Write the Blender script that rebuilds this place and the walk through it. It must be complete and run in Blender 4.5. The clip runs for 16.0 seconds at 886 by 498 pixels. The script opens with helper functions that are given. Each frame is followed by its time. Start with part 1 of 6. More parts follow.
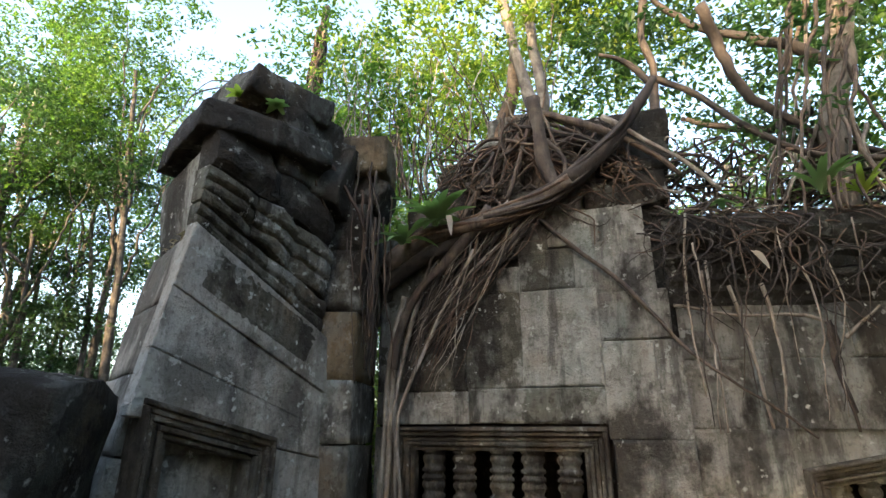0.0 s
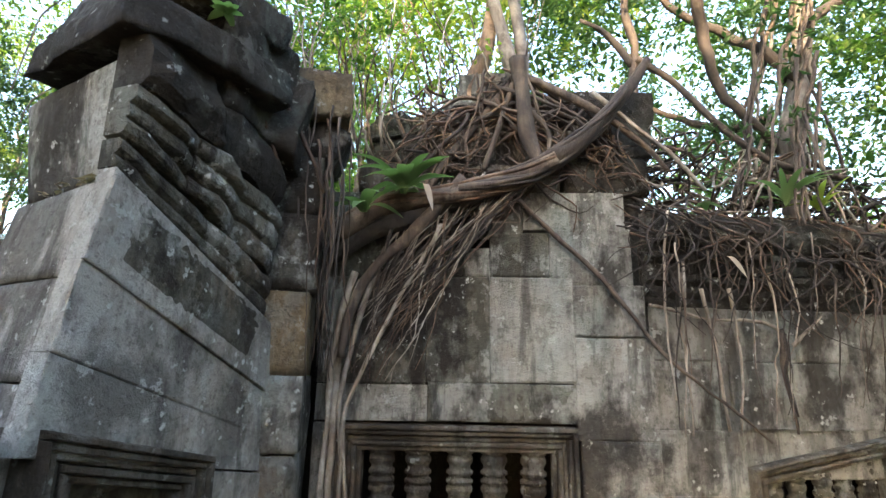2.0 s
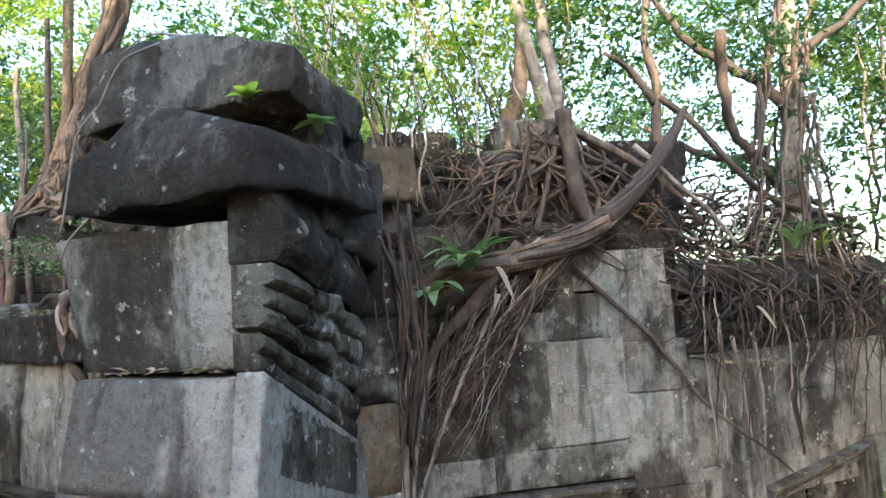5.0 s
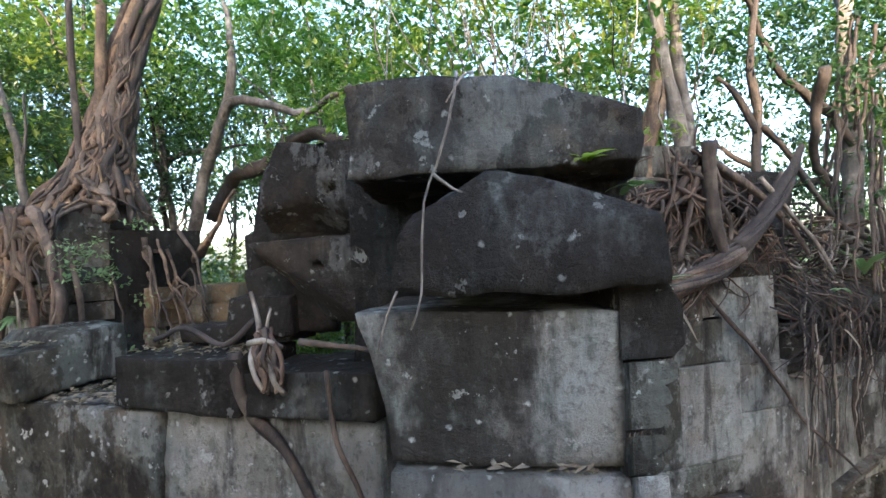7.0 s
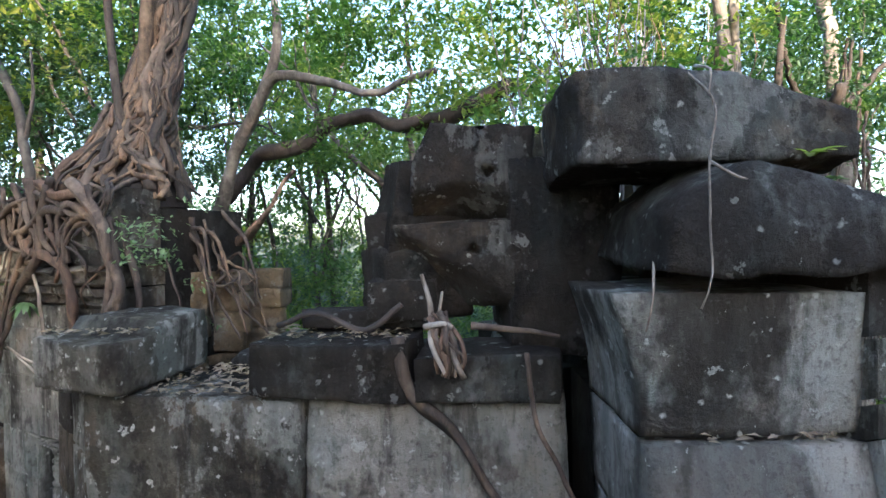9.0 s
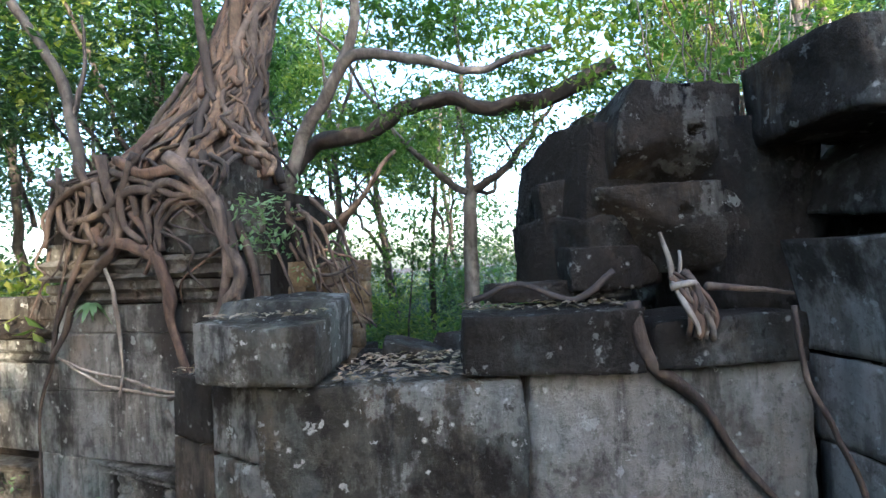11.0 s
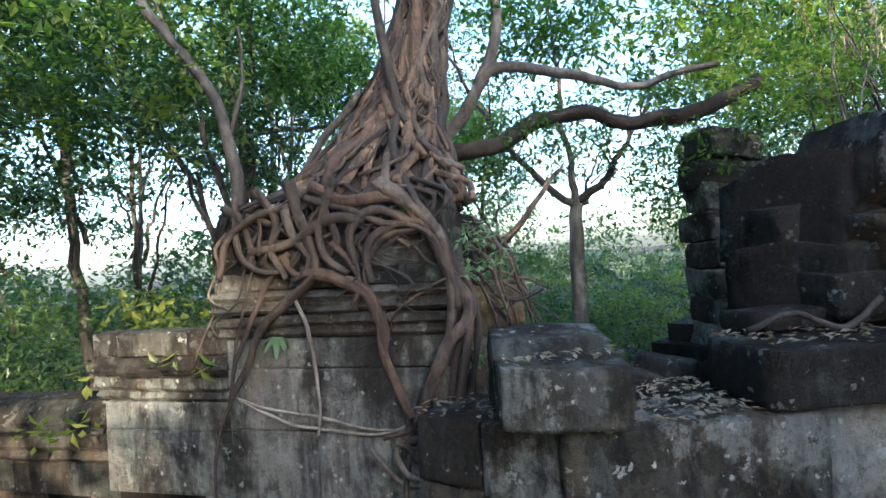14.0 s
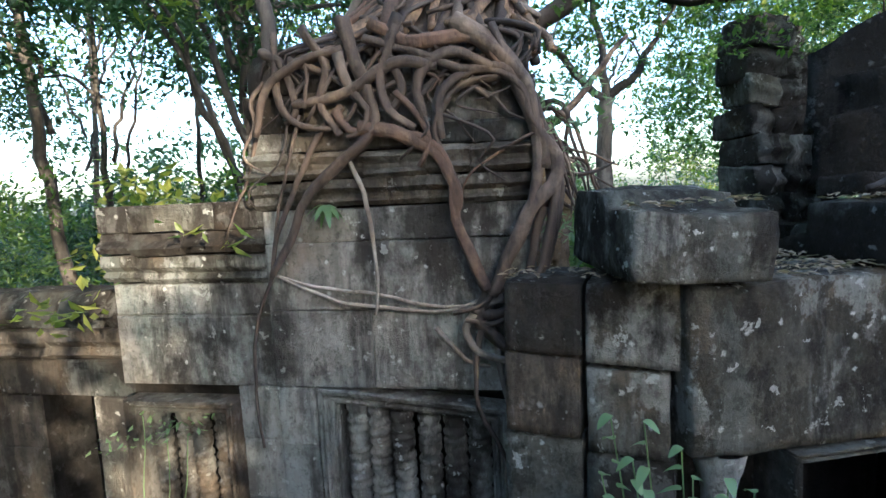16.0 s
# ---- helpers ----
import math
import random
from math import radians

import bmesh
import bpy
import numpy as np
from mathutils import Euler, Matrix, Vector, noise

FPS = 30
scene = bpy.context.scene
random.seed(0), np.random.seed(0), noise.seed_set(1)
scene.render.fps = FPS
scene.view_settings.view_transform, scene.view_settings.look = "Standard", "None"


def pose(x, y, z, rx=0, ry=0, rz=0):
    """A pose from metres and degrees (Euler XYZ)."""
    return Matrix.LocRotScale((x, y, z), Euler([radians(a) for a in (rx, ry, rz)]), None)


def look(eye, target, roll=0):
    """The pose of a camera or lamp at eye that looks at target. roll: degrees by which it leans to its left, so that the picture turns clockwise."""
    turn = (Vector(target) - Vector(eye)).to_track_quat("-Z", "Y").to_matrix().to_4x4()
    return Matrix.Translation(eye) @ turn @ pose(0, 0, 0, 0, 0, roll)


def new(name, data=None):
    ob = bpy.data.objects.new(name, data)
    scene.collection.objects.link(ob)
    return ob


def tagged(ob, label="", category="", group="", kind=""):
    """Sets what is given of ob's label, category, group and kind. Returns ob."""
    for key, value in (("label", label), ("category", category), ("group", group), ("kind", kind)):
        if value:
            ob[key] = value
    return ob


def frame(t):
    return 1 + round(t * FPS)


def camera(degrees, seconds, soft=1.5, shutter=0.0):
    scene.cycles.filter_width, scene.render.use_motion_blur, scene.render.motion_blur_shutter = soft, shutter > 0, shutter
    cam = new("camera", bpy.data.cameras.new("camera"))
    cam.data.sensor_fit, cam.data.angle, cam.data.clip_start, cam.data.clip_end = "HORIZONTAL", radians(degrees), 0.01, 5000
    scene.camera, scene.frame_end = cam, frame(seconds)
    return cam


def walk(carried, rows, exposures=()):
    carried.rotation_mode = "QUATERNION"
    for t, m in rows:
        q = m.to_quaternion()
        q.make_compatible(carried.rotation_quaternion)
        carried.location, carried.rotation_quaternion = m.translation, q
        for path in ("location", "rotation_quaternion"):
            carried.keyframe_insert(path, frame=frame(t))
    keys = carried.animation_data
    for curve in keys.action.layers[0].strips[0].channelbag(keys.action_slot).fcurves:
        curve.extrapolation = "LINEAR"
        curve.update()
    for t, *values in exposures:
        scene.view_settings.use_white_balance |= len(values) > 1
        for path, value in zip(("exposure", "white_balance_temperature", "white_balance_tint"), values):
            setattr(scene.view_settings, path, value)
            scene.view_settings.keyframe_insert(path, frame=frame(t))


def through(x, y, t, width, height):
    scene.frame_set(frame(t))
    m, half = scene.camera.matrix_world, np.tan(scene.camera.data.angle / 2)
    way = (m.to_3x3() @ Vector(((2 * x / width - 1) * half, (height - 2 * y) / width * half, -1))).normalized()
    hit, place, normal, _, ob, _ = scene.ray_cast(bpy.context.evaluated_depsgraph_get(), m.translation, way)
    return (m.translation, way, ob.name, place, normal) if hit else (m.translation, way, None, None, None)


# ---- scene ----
cam = camera(79.9, 16.0)
PATH = [
    (0, (2.96, 0.306, 2.048), (2.358, 2.097, 2.704), 0.2),
    (0.5, (2.734, 0.307, 2.239), (2.259, 2.151, 2.853), 0.7),
    (1, (2.339, 0.424, 2.241), (1.991, 2.314, 2.794), 1.0),
    (1.5, (2.052, 0.65, 2.371), (1.846, 2.577, 2.867), 0.6),
    (2, (1.89, 0.676, 2.499), (1.817, 2.623, 2.953), 0.9),
    (2.5, (1.613, 0.784, 2.63), (1.69, 2.746, 3.007), 0.6),
    (3, (1.427, 0.883, 2.67), (1.587, 2.843, 3.03), -2.9),
    (3.5, (1.289, 0.915, 2.839), (1.489, 2.882, 3.137), -1.7),
    (4, (1.033, 0.809, 3.05), (1.276, 2.777, 3.309), -2.0),
    (4.2, (0.957, 0.762, 3.205), (1.217, 2.732, 3.429), -2.3),
    (6.3, (-0.56, 0.905, 4.141), (-0.023, 2.826, 4.277), -2.2),
    (6.5, (-0.806, 1.063, 4.194), (-0.219, 2.972, 4.295), -1.3),
    (7, (-1.261, 1.383, 4.344), (-0.601, 3.271, 4.36), -2.3),
    (7.5, (-1.634, 1.582, 4.342), (-0.93, 3.454, 4.345), -2.8),
    (8, (-1.974, 1.676, 4.369), (-1.22, 3.529, 4.356), -2.3),
    (8.2, (-2.064, 1.742, 4.364), (-1.294, 3.588, 4.346), -2.0),
    (10.3, (-3.686, 2.62, 4.108), (-2.445, 4.189, 4.118), -1.2),
    (10.5, (-3.766, 2.788, 4.056), (-2.536, 4.364, 4.08), -1.8),
    (11, (-3.954, 3.109, 4.068), (-2.759, 4.712, 4.111), -2.7),
    (11.5, (-4.151, 3.366, 4.11), (-2.962, 4.972, 4.199), -1.3),
    (12, (-4.415, 3.542, 4.211), (-3.197, 5.127, 4.282), -2.3),
    (12.5, (-4.649, 3.673, 4.337), (-3.4, 5.234, 4.391), -3.3),
    (13, (-4.877, 3.832, 4.438), (-3.602, 5.371, 4.503), -4.3),
    (13.5, (-5.112, 4.064, 4.489), (-3.811, 5.581, 4.555), -4.6),
    (14, (-5.305, 4.342, 4.395), (-3.986, 5.846, 4.412), -3.9),
    (14.5, (-5.41, 4.516, 4.238), (-4.067, 5.996, 4.168), -4.2),
    (15, (-5.525, 4.819, 4.092), (-4.13, 6.245, 3.947), -2.5),
    (15.5, (-5.541, 5.041, 3.938), (-4.135, 6.45, 3.745), -2.2),
    (16, (-5.622, 5.172, 3.922), (-4.199, 6.561, 3.703), -2.8),
]
EXPOSURES = [(0.0, 3.05, 6800, 12), (2.0, 3.65, 6600, 12), (4.0, 3.85, 6300, 12), (6.5, 3.1, 5800, 14), (8.0, 3.1, 5700, 14), (10.5, 3.15, 5500, 14), (13.0, 2.9, 5300, 13), (14.7, 2.7, 5300, 11), (16.0, 3.0, 5300, 11)]
walk(cam, [(t, look(eye, target, roll)) for t, eye, target, roll in PATH], EXPOSURES)

# ---- daylight: a low sun behind added unseen trees, open sky ----
SUN_AZ, SUN_EL = radians(196), radians(15)
world = bpy.data.worlds.new("sky")
scene.world = world
world.use_nodes = True
wn = world.node_tree
sky = wn.nodes.new("ShaderNodeTexSky")
sky.sky_type, sky.sun_disc = "NISHITA", False
sky.sun_elevation, sky.sun_rotation = SUN_EL, SUN_AZ
sky.air_density, sky.dust_density, sky.ozone_density = 1.0, 2.5, 1.0
wn.links.new(sky.outputs[0], wn.nodes["Background"].inputs[0])
wn.nodes["Background"].inputs[1].default_value = 0.15
sun_data = bpy.data.lights.new("sun", "SUN")
sun_data.energy, sun_data.angle, sun_data.color = 3.3, radians(0.53), (1.0, 0.74, 0.45)
sun = new("sun", sun_data)
to_sun = Vector((math.sin(SUN_AZ) * math.cos(SUN_EL), math.cos(SUN_AZ) * math.cos(SUN_EL), math.sin(SUN_EL)))
sun.matrix_world = look(to_sun * 40, (0, 0, 0))


# ---- materials ----
def nodes_of(name):
    m = bpy.data.materials.new(name)
    m.use_nodes = True
    t = m.node_tree
    return m, t, t.nodes["Principled BSDF"]


def add(t, kind, **values):
    n = t.nodes.new(kind)
    for k, v in values.items():
        if k == "op":
            n.operation = v
        elif k == "blend":
            n.blend_type = v
        elif k == "dtype":
            n.data_type = v
        else:
            n.inputs[k.replace("_", " ")].default_value = v
    return n


def place_of(t, sx=1.0, sy=1.0, sz=1.0, shift=0.0):
    g = t.nodes.new("ShaderNodeNewGeometry")
    m = t.nodes.new("ShaderNodeMapping")
    m.inputs["Scale"].default_value = (sx, sy, sz)
    m.inputs["Location"].default_value = (shift, shift * 0.7, shift * 1.3)
    t.links.new(g.outputs["Position"], m.inputs["Vector"])
    return m.outputs[0]


def noise_at(t, where, scale, detail=4.0, rough=0.6, distort=0.0):
    n = t.nodes.new("ShaderNodeTexNoise")
    n.inputs["Scale"].default_value, n.inputs["Detail"].default_value = scale, detail
    n.inputs["Roughness"].default_value, n.inputs["Distortion"].default_value = rough, distort
    t.links.new(where, n.inputs["Vector"])
    return n.outputs["Fac"]


def ramp(t, fac, stops):
    r = t.nodes.new("ShaderNodeValToRGB")
    e = r.color_ramp.elements
    while len(e) < len(stops):
        e.new(0.5)
    for slot, (at, c) in zip(e, stops):
        slot.position = at
        slot.color = (c, c, c, 1) if isinstance(c, (int, float)) else (*c, 1)
    t.links.new(fac, r.inputs[0])
    return r.outputs[0]


def blend(t, fac, a, b, how="MIX"):
    m = t.nodes.new("ShaderNodeMix")
    m.data_type, m.blend_type = "RGBA", how
    for slot, v in ((0, fac), (6, a), (7, b)):
        if isinstance(v, (int, float)):
            m.inputs[slot].default_value = v if slot == 0 else (v, v, v, 1)
        elif isinstance(v, tuple):
            m.inputs[slot].default_value = (*v, 1)
        else:
            t.links.new(v, m.inputs[slot])
    return m.outputs[2]


def bumped(t, shader, heights, strength=0.5, distance=0.02):
    total = None
    for h, w in heights:
        k = add(t, "ShaderNodeMath", op="MULTIPLY")
        t.links.new(h, k.inputs[0])
        k.inputs[1].default_value = w
        if total is None:
            total = k.outputs[0]
        else:
            s = add(t, "ShaderNodeMath", op="ADD")
            t.links.new(total, s.inputs[0])
            t.links.new(k.outputs[0], s.inputs[1])
            total = s.outputs[0]
    b = t.nodes.new("ShaderNodeBump")
    b.inputs["Strength"].default_value, b.inputs["Distance"].default_value = strength, distance
    t.links.new(total, b.inputs["Height"])
    t.links.new(b.outputs[0], shader.inputs["Normal"])


def stone(name, base, brown, dark=0.5, pale=0.3, warm=0.3, green=0.2, shift=0.0, relief=0.5):
    """Weathered sandstone: grey-green ground, ragged black algae, rain stains, ochre patches, pale lichen."""
    m, t, p = nodes_of(name)
    at = place_of(t, shift=shift)
    big = noise_at(t, place_of(t, 1, 1, 0.7, shift), 0.95, 10, 0.66)
    mid = noise_at(t, at, 5.0, 7, 0.72)
    fine = noise_at(t, at, 24, 6, 0.78)
    grain = noise_at(t, at, 150, 2, 0.6)
    streak = noise_at(t, place_of(t, 3.6, 3.6, 0.6, shift), 1.0, 10, 0.68)
    patch = noise_at(t, place_of(t, 1, 1, 0.8, shift + 33), 2.2, 10, 0.7)
    lichen = noise_at(t, place_of(t, 1, 1, 1, shift + 51), 8.0, 7, 0.68)
    info = t.nodes.new("ShaderNodeObjectInfo")
    own = ramp(t, info.outputs["Random"], [(0.0, 0.78), (1.0, 1.1)])
    wash = noise_at(t, place_of(t, shift=shift + 70), 0.75, 5, 0.55)
    drip = noise_at(t, place_of(t, 7.0, 7.0, 0.7, shift + 13), 1.0, 7, 0.6)
    c = blend(t, ramp(t, mid, [(0.30, 0.0), (0.70, 0.75)]), base, brown)
    c = blend(t, ramp(t, wash, [(0.35, 0.0), (0.68, 0.7)]), c, brown)
    c = blend(t, ramp(t, noise_at(t, place_of(t, shift=shift + 9), 1.4, 6, 0.62), [(0.54, 0.0), (0.68, warm)]), c, (0.20, 0.135, 0.075))
    c = blend(t, ramp(t, noise_at(t, place_of(t, 1, 1, 0.45, shift + 21), 1.8, 6, 0.6), [(0.48, 0.0), (0.62, green)]), c, (0.17, 0.215, 0.205))
    c = blend(t, ramp(t, noise_at(t, place_of(t, 1, 1, 0.6, shift + 60), 4.5, 8, 0.66), [(0.525, 0.0), (0.545, 0.75 * dark)]), c, tuple(k * 0.75 for k in brown))
    c = blend(t, ramp(t, patch, [(0.535, 0.0), (0.565, 0.7 * pale)]), c, (0.36, 0.375, 0.35))
    c = blend(t, ramp(t, drip, [(0.52, 0.0), (0.66, 0.55 * dark)]), c, (0.05, 0.046, 0.04))
    c = blend(t, ramp(t, drip, [(0.30, 0.4 * pale), (0.40, 0.0)]), c, (0.36, 0.385, 0.375))
    c = blend(t, ramp(t, streak, [(0.52, 0.0), (0.60, 0.85 * dark)]), c, (0.024, 0.022, 0.020))
    c = blend(t, ramp(t, big, [(0.50, 0.0), (0.57, min(1.0, 1.2 * dark))]), c, (0.030, 0.026, 0.022))
    c = blend(t, ramp(t, patch, [(0.35, 0.9 * dark), (0.42, 0.0)]), c, (0.028, 0.025, 0.022))
    c = blend(t, ramp(t, fine, [(0.54, 0.0), (0.62, 0.45)]), c, (0.045, 0.041, 0.036))
    c = blend(t, ramp(t, fine, [(0.34, 0.3 * pale), (0.42, 0.0)]), c, (0.30, 0.31, 0.29))
    c = blend(t, ramp(t, lichen, [(0.625, 0.0), (0.64, min(1.0, 1.1 * pale))]), c, (0.42, 0.44, 0.41))
    dots = t.nodes.new("ShaderNodeTexVoronoi")
    dots.inputs["Scale"].default_value = 11.0
    warped = blend(t, 0.05, at, noise_at(t, at, 30, 2), "ADD")
    t.links.new(warped, dots.inputs["Vector"])
    chosen = ramp(t, dots.outputs["Color"], [(0.66, 0.0), (0.68, 1.0)])
    dot = blend(t, 1.0, ramp(t, dots.outputs["Distance"], [(0.10, min(1.0, 1.6 * pale)), (0.22, 0.0)]), chosen, "MULTIPLY")
    c = blend(t, dot, c, (0.44, 0.46, 0.43))
    c = blend(t, 1.0, c, own, "MULTIPLY")
    t.links.new(c, p.inputs["Base Color"])
    t.links.new(ramp(t, mid, [(0.3, 0.72), (0.7, 0.95)]), p.inputs["Roughness"])
    p.inputs["Specular IOR Level"].default_value = 0.1
    bumped(t, p, [(mid, 1.0), (fine, 0.7), (grain, 0.15), (patch, 1.2)], min(1.0, relief * 1.9), 0.06)
    return m


def bark(name, base, light, dark, scale=1.0, relief=0.8):
    m, t, p = nodes_of(name)
    at = place_of(t)
    long = place_of(t, 9, 9, 2.0)
    a, b, c2 = noise_at(t, at, 3.0 * scale, 5, 0.65), noise_at(t, long, 1.6 * scale, 5, 0.65, 0.5), noise_at(t, at, 40, 3, 0.6)
    c = blend(t, ramp(t, b, [(0.35, 0.0), (0.65, 1.0)]), dark, base)
    c = blend(t, ramp(t, a, [(0.5, 0.0), (0.66, 0.85)]), c, light)
    info = t.nodes.new("ShaderNodeObjectInfo")
    c = blend(t, 1.0, c, ramp(t, info.outputs["Random"], [(0.0, 0.65), (1.0, 1.25)]), "MULTIPLY")
    t.links.new(c, p.inputs["Base Color"])
    p.inputs["Roughness"].default_value = 0.85
    bumped(t, p, [(b, 1.0), (c2, 0.4)], relief, 0.02)
    return m


def leaf(name, dark, light, through=0.5):
    m, t, p = nodes_of(name)
    g = t.nodes.new("ShaderNodeNewGeometry")
    c = blend(t, ramp(t, g.outputs["Random Per Island"], [(0.0, 0.0), (0.7, 0.45), (1.0, 1.0)]), dark, light)
    c = blend(t, ramp(t, noise_at(t, place_of(t), 0.9, 3), [(0.42, 0.0), (0.6, 0.6)]), c, light)
    t.links.new(c, p.inputs["Base Color"])
    p.inputs["Roughness"].default_value = 0.45
    tr = t.nodes.new("ShaderNodeBsdfTranslucent")
    lit = blend(t, 1.0, c, (1.15, 1.55, 0.75), "MULTIPLY")
    t.links.new(lit, tr.inputs[0])
    mx = t.nodes.new("ShaderNodeMixShader")
    mx.inputs[0].default_value = through
    t.links.new(p.outputs[0], mx.inputs[1])
    t.links.new(tr.outputs[0], mx.inputs[2])
    t.links.new(mx.outputs[0], t.nodes["Material Output"].inputs[0])
    return m


STONE = stone("grey_sandstone", (0.36, 0.365, 0.335), (0.19, 0.178, 0.15), 0.72, 0.55, 0.4, 0.6)
STONE_DARK = stone("blackened_sandstone", (0.062, 0.056, 0.047), (0.016, 0.014, 0.012), 0.75, 0.3, 0.35, 0.25, 3.3, 0.9)
# black crust, with the shade of recessed faces also put into the colour
STONE_BLACK = stone("black_shaded_sandstone", (0.022, 0.020, 0.018), (0.007, 0.006, 0.006), 0.85, 0.12, 0.15, 0.1, 8.3, 0.9)
STONE_BROWN = stone("brown_sandstone", (0.17, 0.152, 0.122), (0.085, 0.07, 0.053), 0.7, 0.3, 0.4, 0.3, 6.1, 0.8)
STONE_STAIN = stone("stained_sandstone", (0.172, 0.176, 0.148), (0.074, 0.067, 0.050), 0.95, 0.75, 0.4, 0.4, 0.0, 0.8)
STONE_PALE = stone("pale_sandstone", (0.47, 0.475, 0.445), (0.27, 0.25, 0.215), 0.5, 0.7, 0.3, 0.5, 0.0)
# ochre stone with the warm glow of low sun put into its colour
STONE_SUNLIT = stone("sunlit_ochre_sandstone", (0.25, 0.19, 0.115), (0.13, 0.10, 0.06), 0.4, 0.3, 0.5, 0.2, 12.4, 0.9)
# near-black masonry: the shade inside openings is put into its colour
INNER_SHADE = stone("shaded_inner_masonry", (0.022, 0.020, 0.018), (0.012, 0.011, 0.010), 0.7, 0.05, 0.1, 0.1, 5.0)
ROOT = bark("root_bark", (0.066, 0.047, 0.034), (0.125, 0.098, 0.074), (0.020, 0.014, 0.010))
ROOT_RED = bark("reddish_root_bark", (0.085, 0.050, 0.032), (0.14, 0.092, 0.06), (0.028, 0.017, 0.011))
ROOT_PALE = bark("pale_root_bark", (0.23, 0.20, 0.16), (0.36, 0.335, 0.29), (0.09, 0.072, 0.055))
ROOT_DARK = bark("dark_root_bark", (0.034, 0.026, 0.021), (0.06, 0.047, 0.038), (0.016, 0.012, 0.010))
TRUNK = bark("trunk_bark", (0.125, 0.080, 0.048), (0.24, 0.165, 0.10), (0.030, 0.020, 0.013), 1.3, 1.0)
TRUNK_GREY = bark("grey_trunk_bark", (0.13, 0.115, 0.098), (0.25, 0.23, 0.20), (0.05, 0.042, 0.034))
TRUNK_FAR = bark("dark_trunk_bark", (0.075, 0.066, 0.055), (0.14, 0.125, 0.105), (0.03, 0.025, 0.02))
LEAF_A = leaf("canopy_leaf", (0.026, 0.062, 0.020), (0.12, 0.18, 0.045), 0.58)
LEAF_B = leaf("deep_leaf", (0.014, 0.038, 0.020), (0.058, 0.105, 0.045), 0.45)
LEAF_Y = leaf("sunlit_leaf", (0.075, 0.13, 0.03), (0.25, 0.26, 0.06), 0.62)
LEAF_F = leaf("fern_leaf", (0.06, 0.12, 0.05), (0.17, 0.25, 0.12), 0.3)
LEAF_FAR = stone("far_crowns", (0.05, 0.085, 0.045), (0.022, 0.045, 0.024), 0.35, 0.1, 0.1, 0.5, 40.0)
LEAF_DRY = leaf("dry_leaf", (0.11, 0.075, 0.048), (0.30, 0.245, 0.18), 0.2)
SOIL = stone("forest_soil", (0.08, 0.062, 0.045), (0.045, 0.036, 0.027), 0.4, 0.2, 0.3, 0.1, 15.0, 0.8)


# ---- building helpers ----
def part(name, bm, material, parent=None, label=""):
    """Links a bmesh, or (verts, faces), as one mesh object under a thing."""
    me = bpy.data.meshes.new(name)
    if isinstance(bm, tuple):
        me.from_pydata(bm[0], [], bm[1])
    else:
        bm.to_mesh(me)
        bm.free()
    me.materials.append(material)
    ob = new(name, me)
    if parent is not None:
        ob.parent = parent
    if label:
        tagged(ob, label)
    return ob


def smooth(ob):
    ob.data.shade_smooth()
    return ob


def empty(name, label, category, group="", kind=""):
    return tagged(new(name), label, category, group, kind)


def wall_frame(left, right):
    """Local x runs from left to right as seen from the courtyard, local y goes into the wall."""
    d = (Vector((*right, 0)) - Vector((*left, 0))).normalized()
    m = Matrix(((d.x, -d.y, 0, left[0]), (d.y, d.x, 0, left[1]), (0, 0, 1, 0), (0, 0, 0, 1)))
    return m


def boxes(list_of, frame_m):
    """Plain boxes (u0, u1, d0, d1, z0, z1) joined in one mesh."""
    v, f = [], []
    for u0, u1, d0, d1, z0, z1 in list_of:
        n = len(v)
        v += [frame_m @ Vector(c) for c in ((u0, d0, z0), (u1, d0, z0), (u1, d1, z0), (u0, d1, z0), (u0, d0, z1), (u1, d0, z1), (u1, d1, z1), (u0, d1, z1))]
        f += [tuple(n + i for i in q) for q in ((0, 3, 2, 1), (4, 5, 6, 7), (0, 1, 5, 4), (1, 2, 6, 5), (2, 3, 7, 6), (3, 0, 4, 7))]
    return v, f


rng = random.Random(11)


def block(parent, frame_m, u0, u1, z0, z1, material, proud=0.0, deep=0.25, jit=0.012, gap=0.002, cham=0.010, name="stone_block", warp=None):
    """One dressed stone with chamfered, slightly uneven front edges. proud: how far it stands out."""
    def j(s=jit):
        return rng.uniform(-s, s)
    f = -proud + j(0.006)
    outer, inner = [], []
    for u, z, su, sz in ((u0, z0, 1, 1), (u1, z0, -1, 1), (u1, z1, -1, -1), (u0, z1, 1, -1)):
        u, z = u + su * gap + j(0.004), z + sz * gap + j(0.004)
        outer.append((u, z))
        inner.append((u + su * (cham + abs(j())), z + sz * (cham + abs(j()))))
    tilt = [j(0.008) for _ in range(4)]
    v = [(u, f + t, z) for (u, z), t in zip(inner, tilt)]
    v += [(u, f + cham * 0.9, z) for u, z in outer]
    v += [(u, f + deep, z) for u, z in outer]
    v = [frame_m @ Vector(warp(*c) if warp else c) for c in v]
    fs = [(0, 1, 2, 3)]
    for a in range(4):
        b = (a + 1) % 4
        fs += [(4 + a, 4 + b, b, a), (8 + a, 8 + b, 4 + b, 4 + a)]
    fs.append((11, 10, 9, 8))
    return part(name, (v, fs), material, parent)


